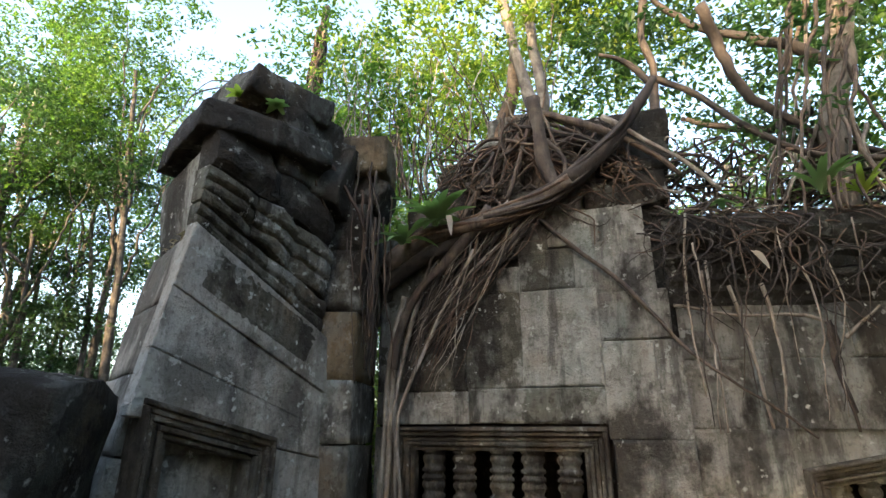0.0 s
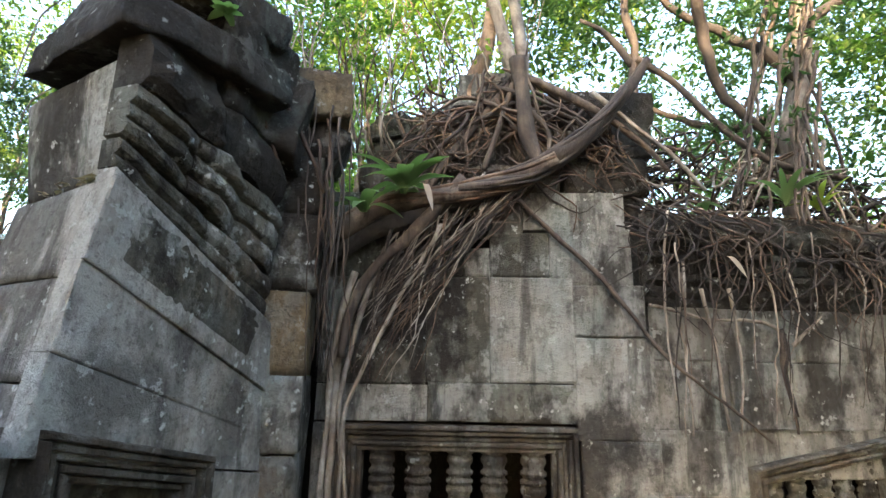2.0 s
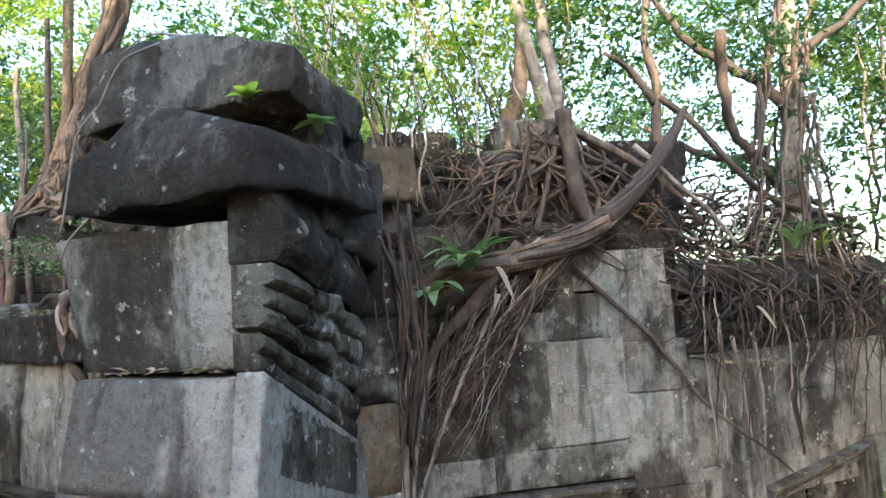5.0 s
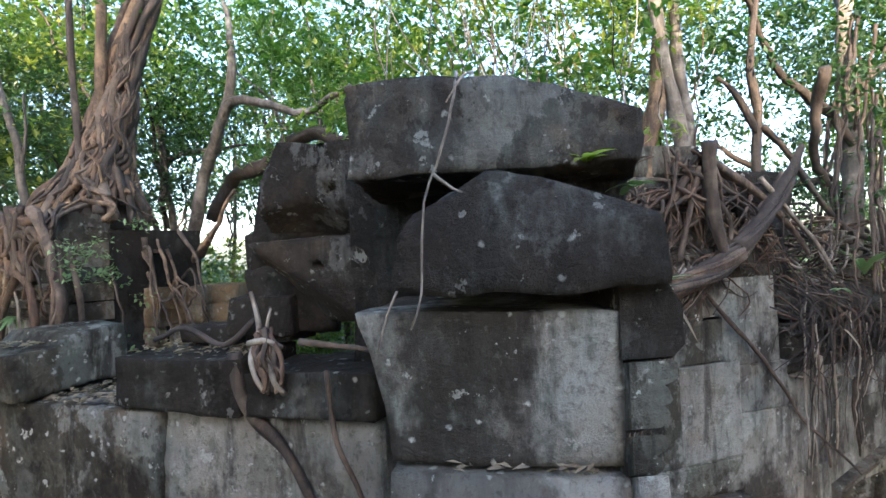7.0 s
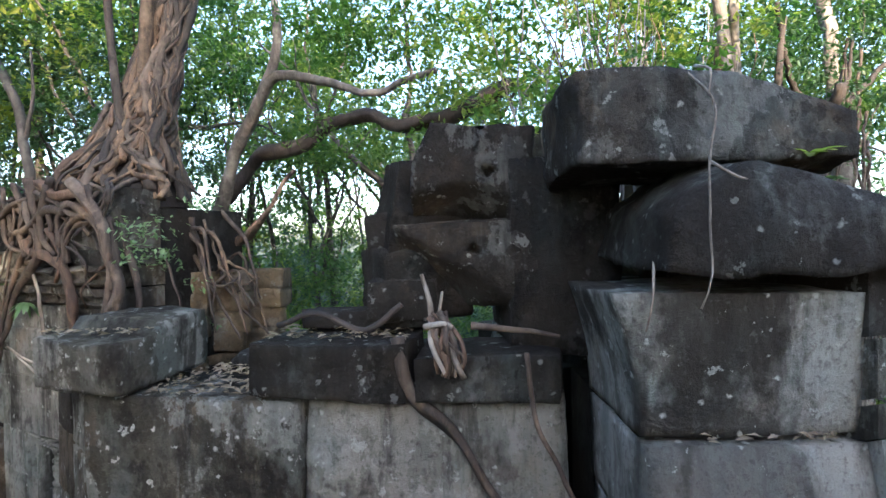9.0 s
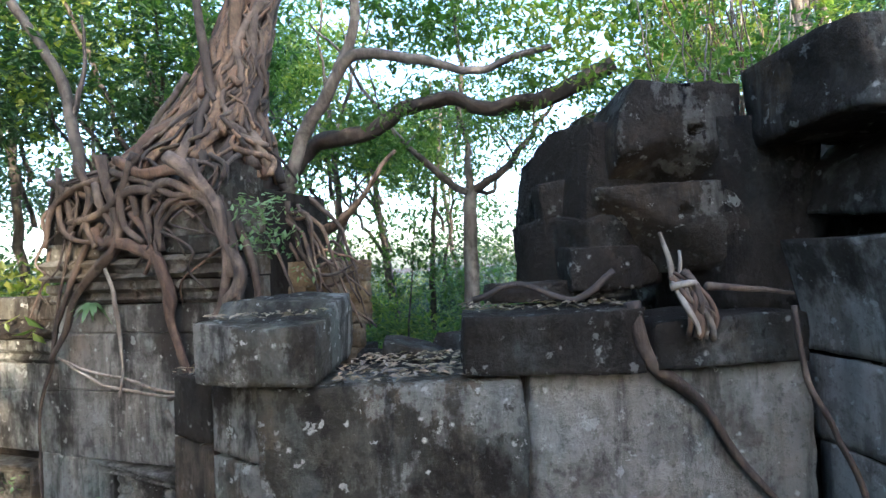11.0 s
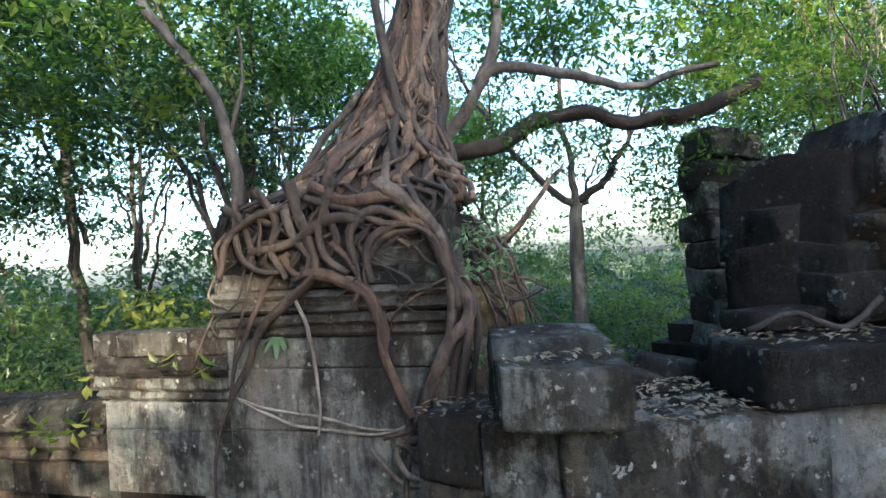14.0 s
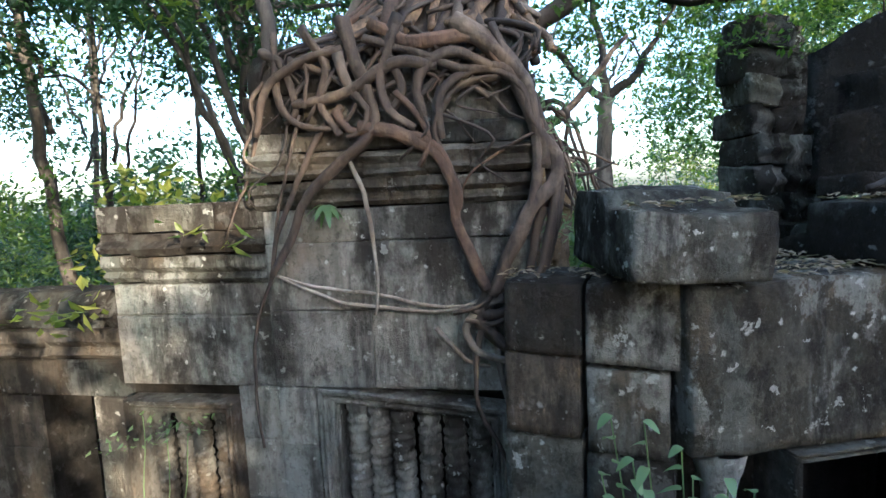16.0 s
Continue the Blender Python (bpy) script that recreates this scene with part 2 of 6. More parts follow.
def courses(parent, frame_m, u0, u1, levels, width, mats, holes=(), proud=0.0, deep=0.25, seed=1):
    """Courses of dressed stones between u0 and u1; stones keep clear of the holes (u0, u1, z0, z1)."""
    r = random.Random(seed)
    for z0, z1 in zip(levels, levels[1:]):
        spans = [(u0, u1)]
        for h0, h1, y0, y1 in holes:
            if z0 < y1 - 0.02 and z1 > y0 + 0.02:
                spans = [s for a, b in spans for s in ((a, min(b, h0)), (max(a, h1), b)) if s[1] - s[0] > 0.03]
        for a, b in spans:
            n = max(1, round((b - a) / (width * r.uniform(0.8, 1.25))))
            cuts = [a] + sorted(a + (b - a) * (k + r.uniform(-0.25, 0.25)) / n for k in range(1, n)) + [b]
            for c, d in zip(cuts, cuts[1:]):
                block(parent, frame_m, c, d, z0, z1, r.choice(mats), proud + r.uniform(-0.008, 0.008), deep)


def rock(name, size, at, turn=(0, 0, 0), material=None, parent=None, taper=(0, 0), wear=0.03, cuts=7, seed=0, shear=0.0, label="", rounded=0.25, freq=2.2, shape=None):
    """A large weathered stone: a worn box with chipped, rounded edges. taper: narrowing of the top in x and y."""
    bm = bmesh.new()
    bmesh.ops.create_cube(bm, size=2.0)
    bmesh.ops.subdivide_edges(bm, edges=bm.edges[:], cuts=cuts, use_grid_fill=True)
    m = pose(*at, *turn)
    off = Vector((seed * 3.7, seed * 1.9, seed * 5.3))
    for v in bm.verts:
        c = v.co.copy()
        n = c.normalized() * 1.15
        edge = sorted(abs(k) for k in c)[1]
        c = c.lerp(n, rounded * max(0.0, edge - 0.55) / 0.45)
        c.x *= 1 - taper[0] * (c.z + 1) / 2
        c.y *= 1 - taper[1] * (c.z + 1) / 2
        c.x += shear * c.z
        if shape:
            c = shape(c)
        p = Vector((c.x * size[0] / 2, c.y * size[1] / 2, c.z * size[2] / 2))
        d = noise.noise_vector(p * freq + off) * wear * 1.6 + noise.noise_vector(p * freq * 4 + off) * wear * 0.6 + noise.noise_vector(p * freq * 9 + off) * wear * 0.3
        v.co = m @ (p + d)
    return smooth(part(name, bm, material, parent, label))


def spline(points, step=0.06):
    """A smooth line (Catmull-Rom) through a few points."""
    p = [Vector(q) for q in points]
    p = [p[0] * 2 - p[1]] + p + [p[-1] * 2 - p[-2]]
    out = []
    for a, b, c, d in zip(p, p[1:], p[2:], p[3:]):
        n = max(2, int((c - b).length / step))
        for k in range(n):
            t = k / n
            out.append(0.5 * (2 * b + (c - a) * t + (2 * a - 5 * b + 4 * c - d) * t * t + (3 * b - a - 3 * c + d) * t * t * t))
    return out + [p[-2]]


def tube(points, r0, r1, sides=7, rough=0.15, wander=0.0, step=0.06, seed=0, flat=1.0):
    """A root, limb or trunk: a tapered, knobbly tube along a smooth line."""
    line = spline(points, step)
    off = Vector((seed * 2.3 + 0.7, seed * 4.1, seed * 1.7))
    if wander:
        line = [q + noise.noise_vector(q * 2.2 + off) * wander + noise.noise_vector(q * 7 + off) * wander * 0.35 for q in line]
    v, f = [], []
    a = None
    for k, q in enumerate(line):
        d = (line[min(k + 1, len(line) - 1)] - line[max(k - 1, 0)]).normalized()
        a = d.orthogonal().normalized() if a is None else (a - d * a.dot(d)).normalized()
        b = d.cross(a)
        s = k / max(1, len(line) - 1)
        r = r0 + (r1 - r0) * s
        for i in range(sides):
            w = 2 * math.pi * i / sides
            rr = r * (1 + rough * noise.noise(q * 2.2 + Vector((math.cos(w), math.sin(w), 0)) * 1.3 + off) * 2)
            v.append(q + a * math.cos(w) * rr + b * math.sin(w) * rr * flat)
    for k in range(len(line) - 1):
        for i in range(sides):
            j = (i + 1) % sides
            f.append((k * sides + i, k * sides + j, (k + 1) * sides + j, (k + 1) * sides + i))
    f += [tuple(range(sides))[::-1], tuple(len(v) - sides + i for i in range(sides))]
    return v, f


def root(parent, points, r0, r1, material, name="root", label="", **more):
    return smooth(part(name, tube(points, r0, r1, **more), material, parent, label))


def leaves(centres, n, spread, size, seed, droop=0.3, flat=0.8, long=0.42):
    """n leaves, each two folded triangles, scattered round the centres."""
    g = np.random.default_rng(seed)
    centres = np.asarray(centres, float)
    share = g.random(len(centres)) ** 2 + 0.04
    twigs = centres[g.choice(len(centres), n // 18 + 1, p=share / share.sum())] + g.normal(0, 1, (n // 18 + 1, 3)) * spread * np.array([1.2, 1.2, 0.7])
    c = twigs[g.integers(0, len(twigs), n)] + g.normal(0, 1, (n, 3)) * size * np.array([1.0, 1.0, 0.6])
    d = g.normal(0, 1, (n, 3))
    d[:, 2] = d[:, 2] * 0.6 - droop
    d /= np.linalg.norm(d, axis=1)[:, None]
    s = np.cross(d, g.normal(0, 1, (n, 3)) * (1 - flat) + np.array([0, 0, 1]) * flat)
    s /= np.linalg.norm(s, axis=1)[:, None] + 1e-9
    k = np.cross(d, s)
    L = (size * g.uniform(0.6, 1.35, n))[:, None]
    mid = c + d * L * 0.45
    v = np.stack([c, mid + s * L * long * 0.55 + k * L * 0.08, c + d * L, mid - s * L * long * 0.55 + k * L * 0.08], 1).reshape(-1, 3)
    f = (np.arange(n)[:, None] * 4 + np.array([[0, 1, 2, 3]])).tolist()
    return v.tolist(), f


# ---- ground: one sheet, with the rubble mound that is walked on ----
def ground_height(x, y):
    h = 0.0
    for (t, e, g, r) in PATH:
        d = math.hypot(x - e[0], y - e[1])
        top = e[2] - 1.55
        h = max(h, top * max(0.0, 1 - max(0.0, d - 0.45) / (0.35 + 0.75 * top)))
    return h + 0.04 * noise.noise(Vector((x * 1.3, y * 1.3, 0)))


def build_ground():
    xs = [-300, -60, -20] + [-12 + 0.35 * k for k in range(55)] + [12, 20, 60, 300]
    ys = [-300, -60, -20] + [-6 + 0.35 * k for k in range(55)] + [20, 60, 300]
    v = [(x, y, ground_height(x, y) if abs(x) < 12 and abs(y) < 14 else 0.0) for y in ys for x in xs]
    n = len(xs)
    f = [(j * n + i, j * n + i + 1, (j + 1) * n + i + 1, (j + 1) * n + i) for j in range(len(ys) - 1) for i in range(n - 1)]
    tagged(smooth(part("ground", (v, f), SOIL)), "brown forest floor with a rubble mound", "ground", kind="structure")


build_ground()

# ---- frames of the walls ----
F_B = wall_frame((0, 5.02), (1, 5.02))
F_B2 = wall_frame((3.43, 5.10), (5.55, 5.42))
F_C = wall_frame((-3.05, 6.07), (-0.60, 4.23))
F_D = wall_frame((-4.57, 9.60), (-2.84, 7.07))
F_PF = wall_frame((-0.79, 3.63), (0.15, 3.10))
F_PR = wall_frame((0.15, 3.10), (0.62, 4.36))
F_K = wall_frame((-3.36, 6.98), (-3.07, 6.10))
MIX = [STONE, STONE, STONE, STONE, STONE_PALE]


def lathe(profile, sides=12):
    """A turned shape round the z axis from (radius, height) pairs."""
    v, f = [], []
    for r, z in profile:
        v += [(r * math.cos(2 * math.pi * i / sides), r * math.sin(2 * math.pi * i / sides), z) for i in range(sides)]
    for k in range(len(profile) - 1):
        for i in range(sides):
            j = (i + 1) % sides
            f.append((k * sides + i, k * sides + j, (k + 1) * sides + j, (k + 1) * sides + i))
    return v, f


def baluster_profile(r, h):
    """Ringed stone baluster: bulging drums between bundles of thin rings."""
    out, z, k = [], 0.0, 0
    kinds = ((0.16, 0.80, 1.0), (0.035, 1.0, 0.9), (0.03, 0.82, 0.82), (0.035, 1.0, 0.9), (0.03, 0.8, 0.8))
    while z < h:
        hh, a, b = kinds[k % 5]
        if k % 5 == 0:
            hh = 0.085
            out += [(r * 0.8, z), (r * 0.97, z + hh * 0.3), (r, z + hh * 0.5), (r * 0.97, z + hh * 0.7), (r * 0.8, z + hh)]
        else:
            out += [(r * a, z + 0.004), (r * a, z + hh * 0.75)]
        z += hh
        k += 1
    return [(q, min(s, h)) for q, s in out]


def window(name, frame_m, u0, u1, z0, z1, border, count, material, bal_material, label, dip=0.0, deep=0.22, radius=None, category="window"):
    """A stone window: stepped frame round an opening with turned balusters. dip: how far the head sinks to the left."""
    w = empty(name, label, category, kind="structure")
    g = frame_m.copy()

    def skew(u, z):
        return z - dip * (u1 - u) / (u1 - u0)
    step = border / 5
    for k, (proud, a) in enumerate(((0.005, 0.0), (0.035, 1.0), (0.02, 2.0), (0.055, 3.0), (0.075, 4.0))):
        i0, i1 = a * step, (a + 1) * step - 0.004
        for nm, quad in (("frame_head", ((u0 - i1, z1 + i0), (u1 + i1, z1 + i0), (u1 + i1, z1 + i1), (u0 - i1, z1 + i1))),
                         ("frame_jamb", ((u0 - i1, z0), (u0 - i0, z0), (u0 - i0, z1 + i0 - 0.003), (u0 - i1, z1 + i0 - 0.003))),
                         ("frame_jamb", ((u1 + i0, z0), (u1 + i1, z0), (u1 + i1, z1 + i0 - 0.003), (u1 + i0, z1 + i0 - 0.003)))):
            cx, cz = sum(q[0] for q in quad) / 4, sum(q[1] for q in quad) / 4
            v = []
            for d, s in ((-proud, 0.007), (-proud + 0.012, 0.0), (deep, 0.0)):
                for u, z in quad:
                    uu, zz = u - math.copysign(s, u - cx), z - math.copysign(s, z - cz)
                    v.append(g @ Vector((uu, d, skew(uu, zz) + rng.uniform(-0.003, 0.003))))
            f = [(0, 1, 2, 3)]
            for r in (0, 4):
                f += [(r + 4 + i, r + 4 + (i + 1) % 4, r + (i + 1) % 4, r + i) for i in range(4)]
            part(nm, (v, f), material, w)
    part("window_sill", boxes([(u0 - border, u1 + border, -0.06, deep, z0 - 0.14, z0)], g), material, w)
    r = radius or (u1 - u0) / max(1, count) * 0.43
    prof = baluster_profile(r, z1 - z0 - 0.002)
    for k in range(count):
        u = u0 + (u1 - u0) * (k + 0.5) / count
        b = smooth(part("baluster", lathe(prof), bal_material, w))
        top = skew(u, z1) - z1
        b.matrix_world = g @ pose(u, 0.10, z0 + top, rng.uniform(-1, 1), rng.uniform(-1, 1), rng.uniform(0, 90))
    return w


def moulding(parent, frame_m, u0, u1, profile, material, pieces=3, seed=0, name="cornice_stone", wear=0.012, back=0.3, warp=None):
    """Long carved stones with the given (proud, z) profile, split into pieces with worn ends."""
    r = random.Random(seed)
    cuts = [u0] + [u0 + (u1 - u0) * (k + r.uniform(-0.2, 0.2)) / pieces for k in range(1, pieces)] + [u1]
    for a, b in zip(cuts, cuts[1:]):
        n = max(2, int((b - a) / 0.09))
        dz, dp = r.uniform(-0.012, 0.012), r.uniform(-0.015, 0.015)
        v, f = [], []
        m = len(profile) + 2
        off = Vector((seed, a * 3, 1))
        for k in range(n + 1):
            u = a + 0.003 + (b - a - 0.006) * k / n
            row = []
            for p, z in profile:
                q = noise.noise(Vector((u * 5, z * 9, p * 9)) + off) * wear * 2 + noise.noise(Vector((u * 16, z * 16, 0)) + off) * wear
                chip = 0.35 * wear if 0 < k < n else -1.2 * wear
                row.append((u, -p - dp - q - chip, z + dz + q * 0.4))
            row += [(u, back, profile[-1][1] + dz), (u, back, profile[0][1] + dz)]
            v += [frame_m @ Vector(warp(*c) if warp else c) for c in row]
        for k in range(n):
            for i in range(m):
                j = (i + 1) % m
                f.append((k * m + i, (k + 1) * m + i, (k + 1) * m + j, k * m + j))
        f += [tuple(range(m)), tuple(range(n * m, (n + 1) * m))[::-1]]
        part(name, (v, f), material, parent)


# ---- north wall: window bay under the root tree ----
W_B = tagged(part("wall_north", boxes([(0.72, 1.12, 0.1, 0.7, 0, 4.0), (2.59, 3.43, 0.1, 0.7, 0, 4.0), (1.12, 2.59, 0.1, 0.7, 1.9, 4.0), (1.12, 2.59, 0.1, 0.7, 0, 0.5)], F_B), INNER_SHADE),
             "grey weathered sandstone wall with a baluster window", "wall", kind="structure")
window("window_1", F_B, 1.12, 2.59, 0.5, 1.90, 0.20, 5, STONE_BROWN, STONE_BROWN, "stone window with five turned balusters in a stepped frame", radius=0.105)
for u0, u1, z0, z1, mt in ((0.72, 0.94, 1.2, 2.1, STONE), (2.82, 3.43, 0.0, 0.9, STONE), (2.82, 3.43, 0.9, 2.0, STONE), (0.72, 0.94, 0, 1.2, STONE),
                           (0.72, 1.62, 2.12, 2.40, STONE), (1.62, 2.80, 2.12, 2.42, STONE_STAIN), (2.80, 3.22, 2.0, 2.79, STONE), (3.22, 3.43, 2.0, 2.79, STONE),
                           (0.72, 1.60, 2.40, 3.28, STONE_STAIN), (1.60, 2.12, 2.42, 3.28, STONE_STAIN), (2.12, 2.80, 2.42, 3.28, STONE), (2.80, 3.38, 2.79, 3.22, STONE),
                           (0.72, 1.90, 3.28, 3.62, STONE_STAIN), (1.90, 2.12, 3.28, 3.52, STONE), (2.12, 2.62, 3.28, 3.66, STONE_STAIN), (2.62, 3.30, 3.22, 3.70, STONE),
                           (0.74, 1.50, 3.62, 4.02, STONE_STAIN), (1.50, 2.40, 3.62, 4.02, STONE_STAIN), (2.40, 3.26, 3.68, 4.02, STONE)):
    block(W_B, F_B, u0, u1, z0, z1, mt, 0.0, 0.2)
courses(W_B, F_B, 0.95, 2.81, [0.0, 0.36], 0.8, MIX)
for k, (u0, u1, z0, z1, mt) in enumerate(((0.98, 1.9, 4.02, 4.32, STONE_BROWN), (1.9, 2.75, 4.02, 4.3, STONE_BROWN), (2.75, 3.5, 4.02, 4.36, STONE_DARK),
                                         (1.35, 2.2, 4.32, 4.62, STONE_BROWN), (2.2, 2.9, 4.30, 4.62, STONE_BROWN), (2.85, 3.55, 4.36, 4.72, STONE_DARK),
                                         (1.7, 2.6, 4.62, 4.92, STONE_BROWN), (2.6, 3.62, 4.66, 4.98, STONE_DARK), (1.85, 2.5, 4.92, 5.2, STONE_BROWN))):
    rock("stone_block", (u1 - u0, 0.7, z1 - z0), ((u0 + u1) / 2, 5.40, (z0 + z1) / 2), (0, 0, rng.uniform(-4, 4)), mt, W_B, wear=0.02, cuts=5, seed=k, rounded=0.15)

# ---- north wall, eastern stretch ----
W_B2 = tagged(part("wall_northeast", boxes([(0.0, 0.62, 0.1, 0.7, 0, 3.8), (1.94, 2.5, 0.1, 0.7, 0, 3.8), (0.62, 1.94, 0.1, 0.7, 1.95, 3.8), (0.62, 1.94, 0.1, 0.7, 0, 0.4)], F_B2), INNER_SHADE),
              "grey sandstone wall with a crumbling cornice under roots", "wall", kind="structure")
window("window_2", F_B2, 0.89, 1.94, 0.45, 1.87, 0.16, 5, STONE_BROWN, STONE_STAIN, "sagging stone window with turned balusters", dip=0.2, radius=0.074)
courses(W_B2, F_B2, 0.0, 2.5, [0.0, 0.5, 1.1, 1.6, 2.08, 2.62, 3.06], 0.8, MIX, [(0.73, 2.1, 0.3, 2.05)], seed=5)
block(W_B2, F_B2, 0.70, 2.12, 1.70, 2.09, STONE, -0.03, 0.1)
moulding(W_B2, F_B2, -0.05, 2.5, [(0.0, 3.05), (0.03, 3.08), (0.03, 3.12), (0.07, 3.17), (0.05, 3.22), (0.10, 3.26), (0.10, 3.32)], STONE_DARK, 4, 3)
moulding(W_B2, F_B2, -0.05, 2.52, [(0.06, 3.33), (0.06, 3.42), (0.12, 3.46), (0.08, 3.52), (0.14, 3.56)], STONE_DARK, 5, 4, wear=0.02)
moulding(W_B2, F_B2, -0.02, 2.48, [(0.10, 3.58), (0.15, 3.66), (0.12, 3.76), (0.02, 3.86)], STONE_DARK, 6, 5, wear=0.03)
W_B3 = tagged(part("wall_east", boxes([(0, 4.5, 0, 0.6, 0, 3.1)], wall_frame((5.95, 5.85), (9.0, 7.6))), STONE_DARK), "dark sandstone wall beyond the corner", "wall", kind="structure")

# black roof and walls added to shut daylight out behind the north windows
tagged(part("ceiling", boxes([(0.72, 6.0, 0.68, 2.3, 3.2, 3.4)], F_B), INNER_SHADE), "added black roof that keeps the north windows dark", "ceiling", kind="structure")
tagged(part("wall_gallery", boxes([(0.72, 6.0, 2.1, 2.4, 0, 3.2), (0.5, 0.72, 0.6, 2.4, 0, 3.2), (6.0, 6.2, 0.7, 2.4, 0, 3.4)], F_B), INNER_SHADE), "added black wall that keeps the north windows dark", "wall", kind="structure")

# ---- corner pilaster beside the pier ----
PILASTER = empty("corner_pilaster", "stained sandstone pilaster with a face coloured sunlit ochre", "pilaster")
F_PI = wall_frame((0.42, 4.22), (0.76, 4.30))
for z0, z1, mt in ((0, 0.8, STONE), (0.8, 1.95, STONE_BROWN), (1.95, 2.46, STONE), (2.46, 3.04, STONE_SUNLIT), (3.04, 3.60, STONE_STAIN), (3.60, 4.05, STONE_STAIN)):
    w = 0.52 + (0.04 if z0 > 3 else 0)
    rock("stone_block", (w, 0.78, z1 - z0), (0.49 + (0.02 if z0 > 3 else 0), 4.66, (z0 + z1) / 2), (0, 0, 12), mt, PILASTER, wear=0.010, cuts=5, seed=int(z0 * 10), rounded=0.06)
rock("stone_block", (0.62, 0.6, 0.40), (0.66, 4.55, 4.58), (4, -3, 16), STONE_SUNLIT, PILASTER, wear=0.02, seed=31, rounded=0.1, taper=(0.0, 0.1))
rock("stone_block", (0.30, 0.5, 0.34), (0.78, 4.66, 4.24), (0, 22, 14), STONE_DARK, PILASTER, wear=0.03, seed=32)

# ---- the pier with its overhanging capital ----
PIER = empty("stone_pier", "leaning grey sandstone pier with carved capital and heavy cap slabs", "pier")
part("core", boxes([(0.05, 0.62, 0.12, 1.5, 0, 3.42)], F_PF), INNER_SHADE, PIER)

def flank(c):
    """The pier's side face runs back askew from its front."""
    return c.x - (0.23 * (c.y + 1) * c.x if c.x > 0 else 0.0)


# ---- pier body: courses that batter outwards towards the ground ----
for z0, z1, mt in ((0.0, 0.9, STONE_PALE), (0.9, 1.9, STONE_PALE), (1.9, 2.42, STONE_PALE), (2.42, 2.92, STONE_PALE), (2.92, 3.42, STONE_PALE)):
    zc = (z0 + z1) / 2
    out = 0.16 * (3.4 - zc)
    rock("stone_block", (1.0 + 0.03 * (3.4 - zc), 0.95, z1 - z0 - 0.006), tuple(F_PF @ Vector((0.53, 0.46 - out, zc))), (0, 0, -29.4), mt, PIER, wear=0.008, cuts=9, seed=int(zc * 9), rounded=0.05,
         shape=lambda c: Vector((flank(c), c.y + 0.17 * (z1 - z0) * c.z * (1 if c.y < 0 else 0.2), c.z)))


def sag(u, d, z):
    """The side courses of the pier have sunk towards the corner."""
    k = np.interp(z, [0, 1.8, 2.1, 2.5, 2.95, 3.5, 3.75, 4.05], [0.1, 0.15, 0.2, 0.35, 0.48, 0.5, 0.32, 0.2])
    return (u - 0.17 * (3.45 - min(z, 3.45)) * max(0.0, 1 - u / 1.2), d, z - float(k) * max(0.0, u))


F_PR2 = wall_frame((0.17, 3.05), (0.56, 4.30))
for u0, u1, z0, z1, mt in ((0.86, 1.4, 0, 2.12, STONE_PALE), (0.0, 1.4, 2.14, 2.56, STONE_PALE), (0.0, 1.4, 2.56, 2.98, STONE_PALE), (0.0, 1.4, 2.98, 3.46, STONE_PALE)):
    block(PIER, F_PR2, u0, u1, z0, z1, mt, 0.03, 0.12, warp=sag, jit=0.004, cham=0.006)
window("door_1", F_PR2, 0.06, 0.66, 0.0, 1.86, 0.20, 0, STONE_BROWN, STONE, "dark doorway with a stepped sandstone frame", dip=-0.14, category="door")


def lines(z0, z1, n, p0, p1):
    """Profile of n fine fillets and grooves that step outwards as they rise."""
    pr, h = [], (z1 - z0) / n
    for k in range(n):
        p, z = p0 + (p1 - p0) * k / (n - 1), z0 + h * k
        pr += [(p - 0.012, z + 0.05 * h), (p + 0.004, z + 0.2 * h), (p + 0.008, z + 0.55 * h), (p, z + 0.8 * h), (p - 0.012, z + 0.92 * h)]
    return pr




def carved_band(u0, u1, z0, z1):
    """Shallow scrollwork: rows of leafy whorls, worn away here and there."""
    nu, nz, v, f = 110, 44, [], []
    for i in range(nu):
        for j in range(nz):
            u, z = u0 + (u1 - u0) * i / (nu - 1), z0 + (z1 - z0) * j / (nz - 1)
            cx, cz = (u / 0.17) % 1 - 0.5, ((z - z0) / 0.16 + 0.5 * (int(u / 0.17) % 2)) % 1 - 0.5
            r, a = math.hypot(cx, cz), math.atan2(cz, cx)
            h = 0.007 * math.sin(15 * r + 2 * a) * max(0.0, 1 - 1.5 * r) + 0.006 * math.sin(5 * a + 9 * r) * min(1.0, 3 * r)
            worn = min(1.0, max(0.0, 0.55 + 1.6 * noise.noise(Vector((u * 3, z * 3, 4)))))
            edge = min(1.0, 6 * min(i, nu - 1 - i) / nu, 6 * min(j, nz - 1 - j) / nz)
            v.append(F_PR2 @ Vector(sag(u, -0.030 - 0.012 * edge - h * worn * edge, z)))
    for i in range(nu - 1):
        f += [(i * nz + j, (i + 1) * nz + j, (i + 1) * nz + j + 1, i * nz + j + 1) for j in range(nz - 1)]
    return v, f


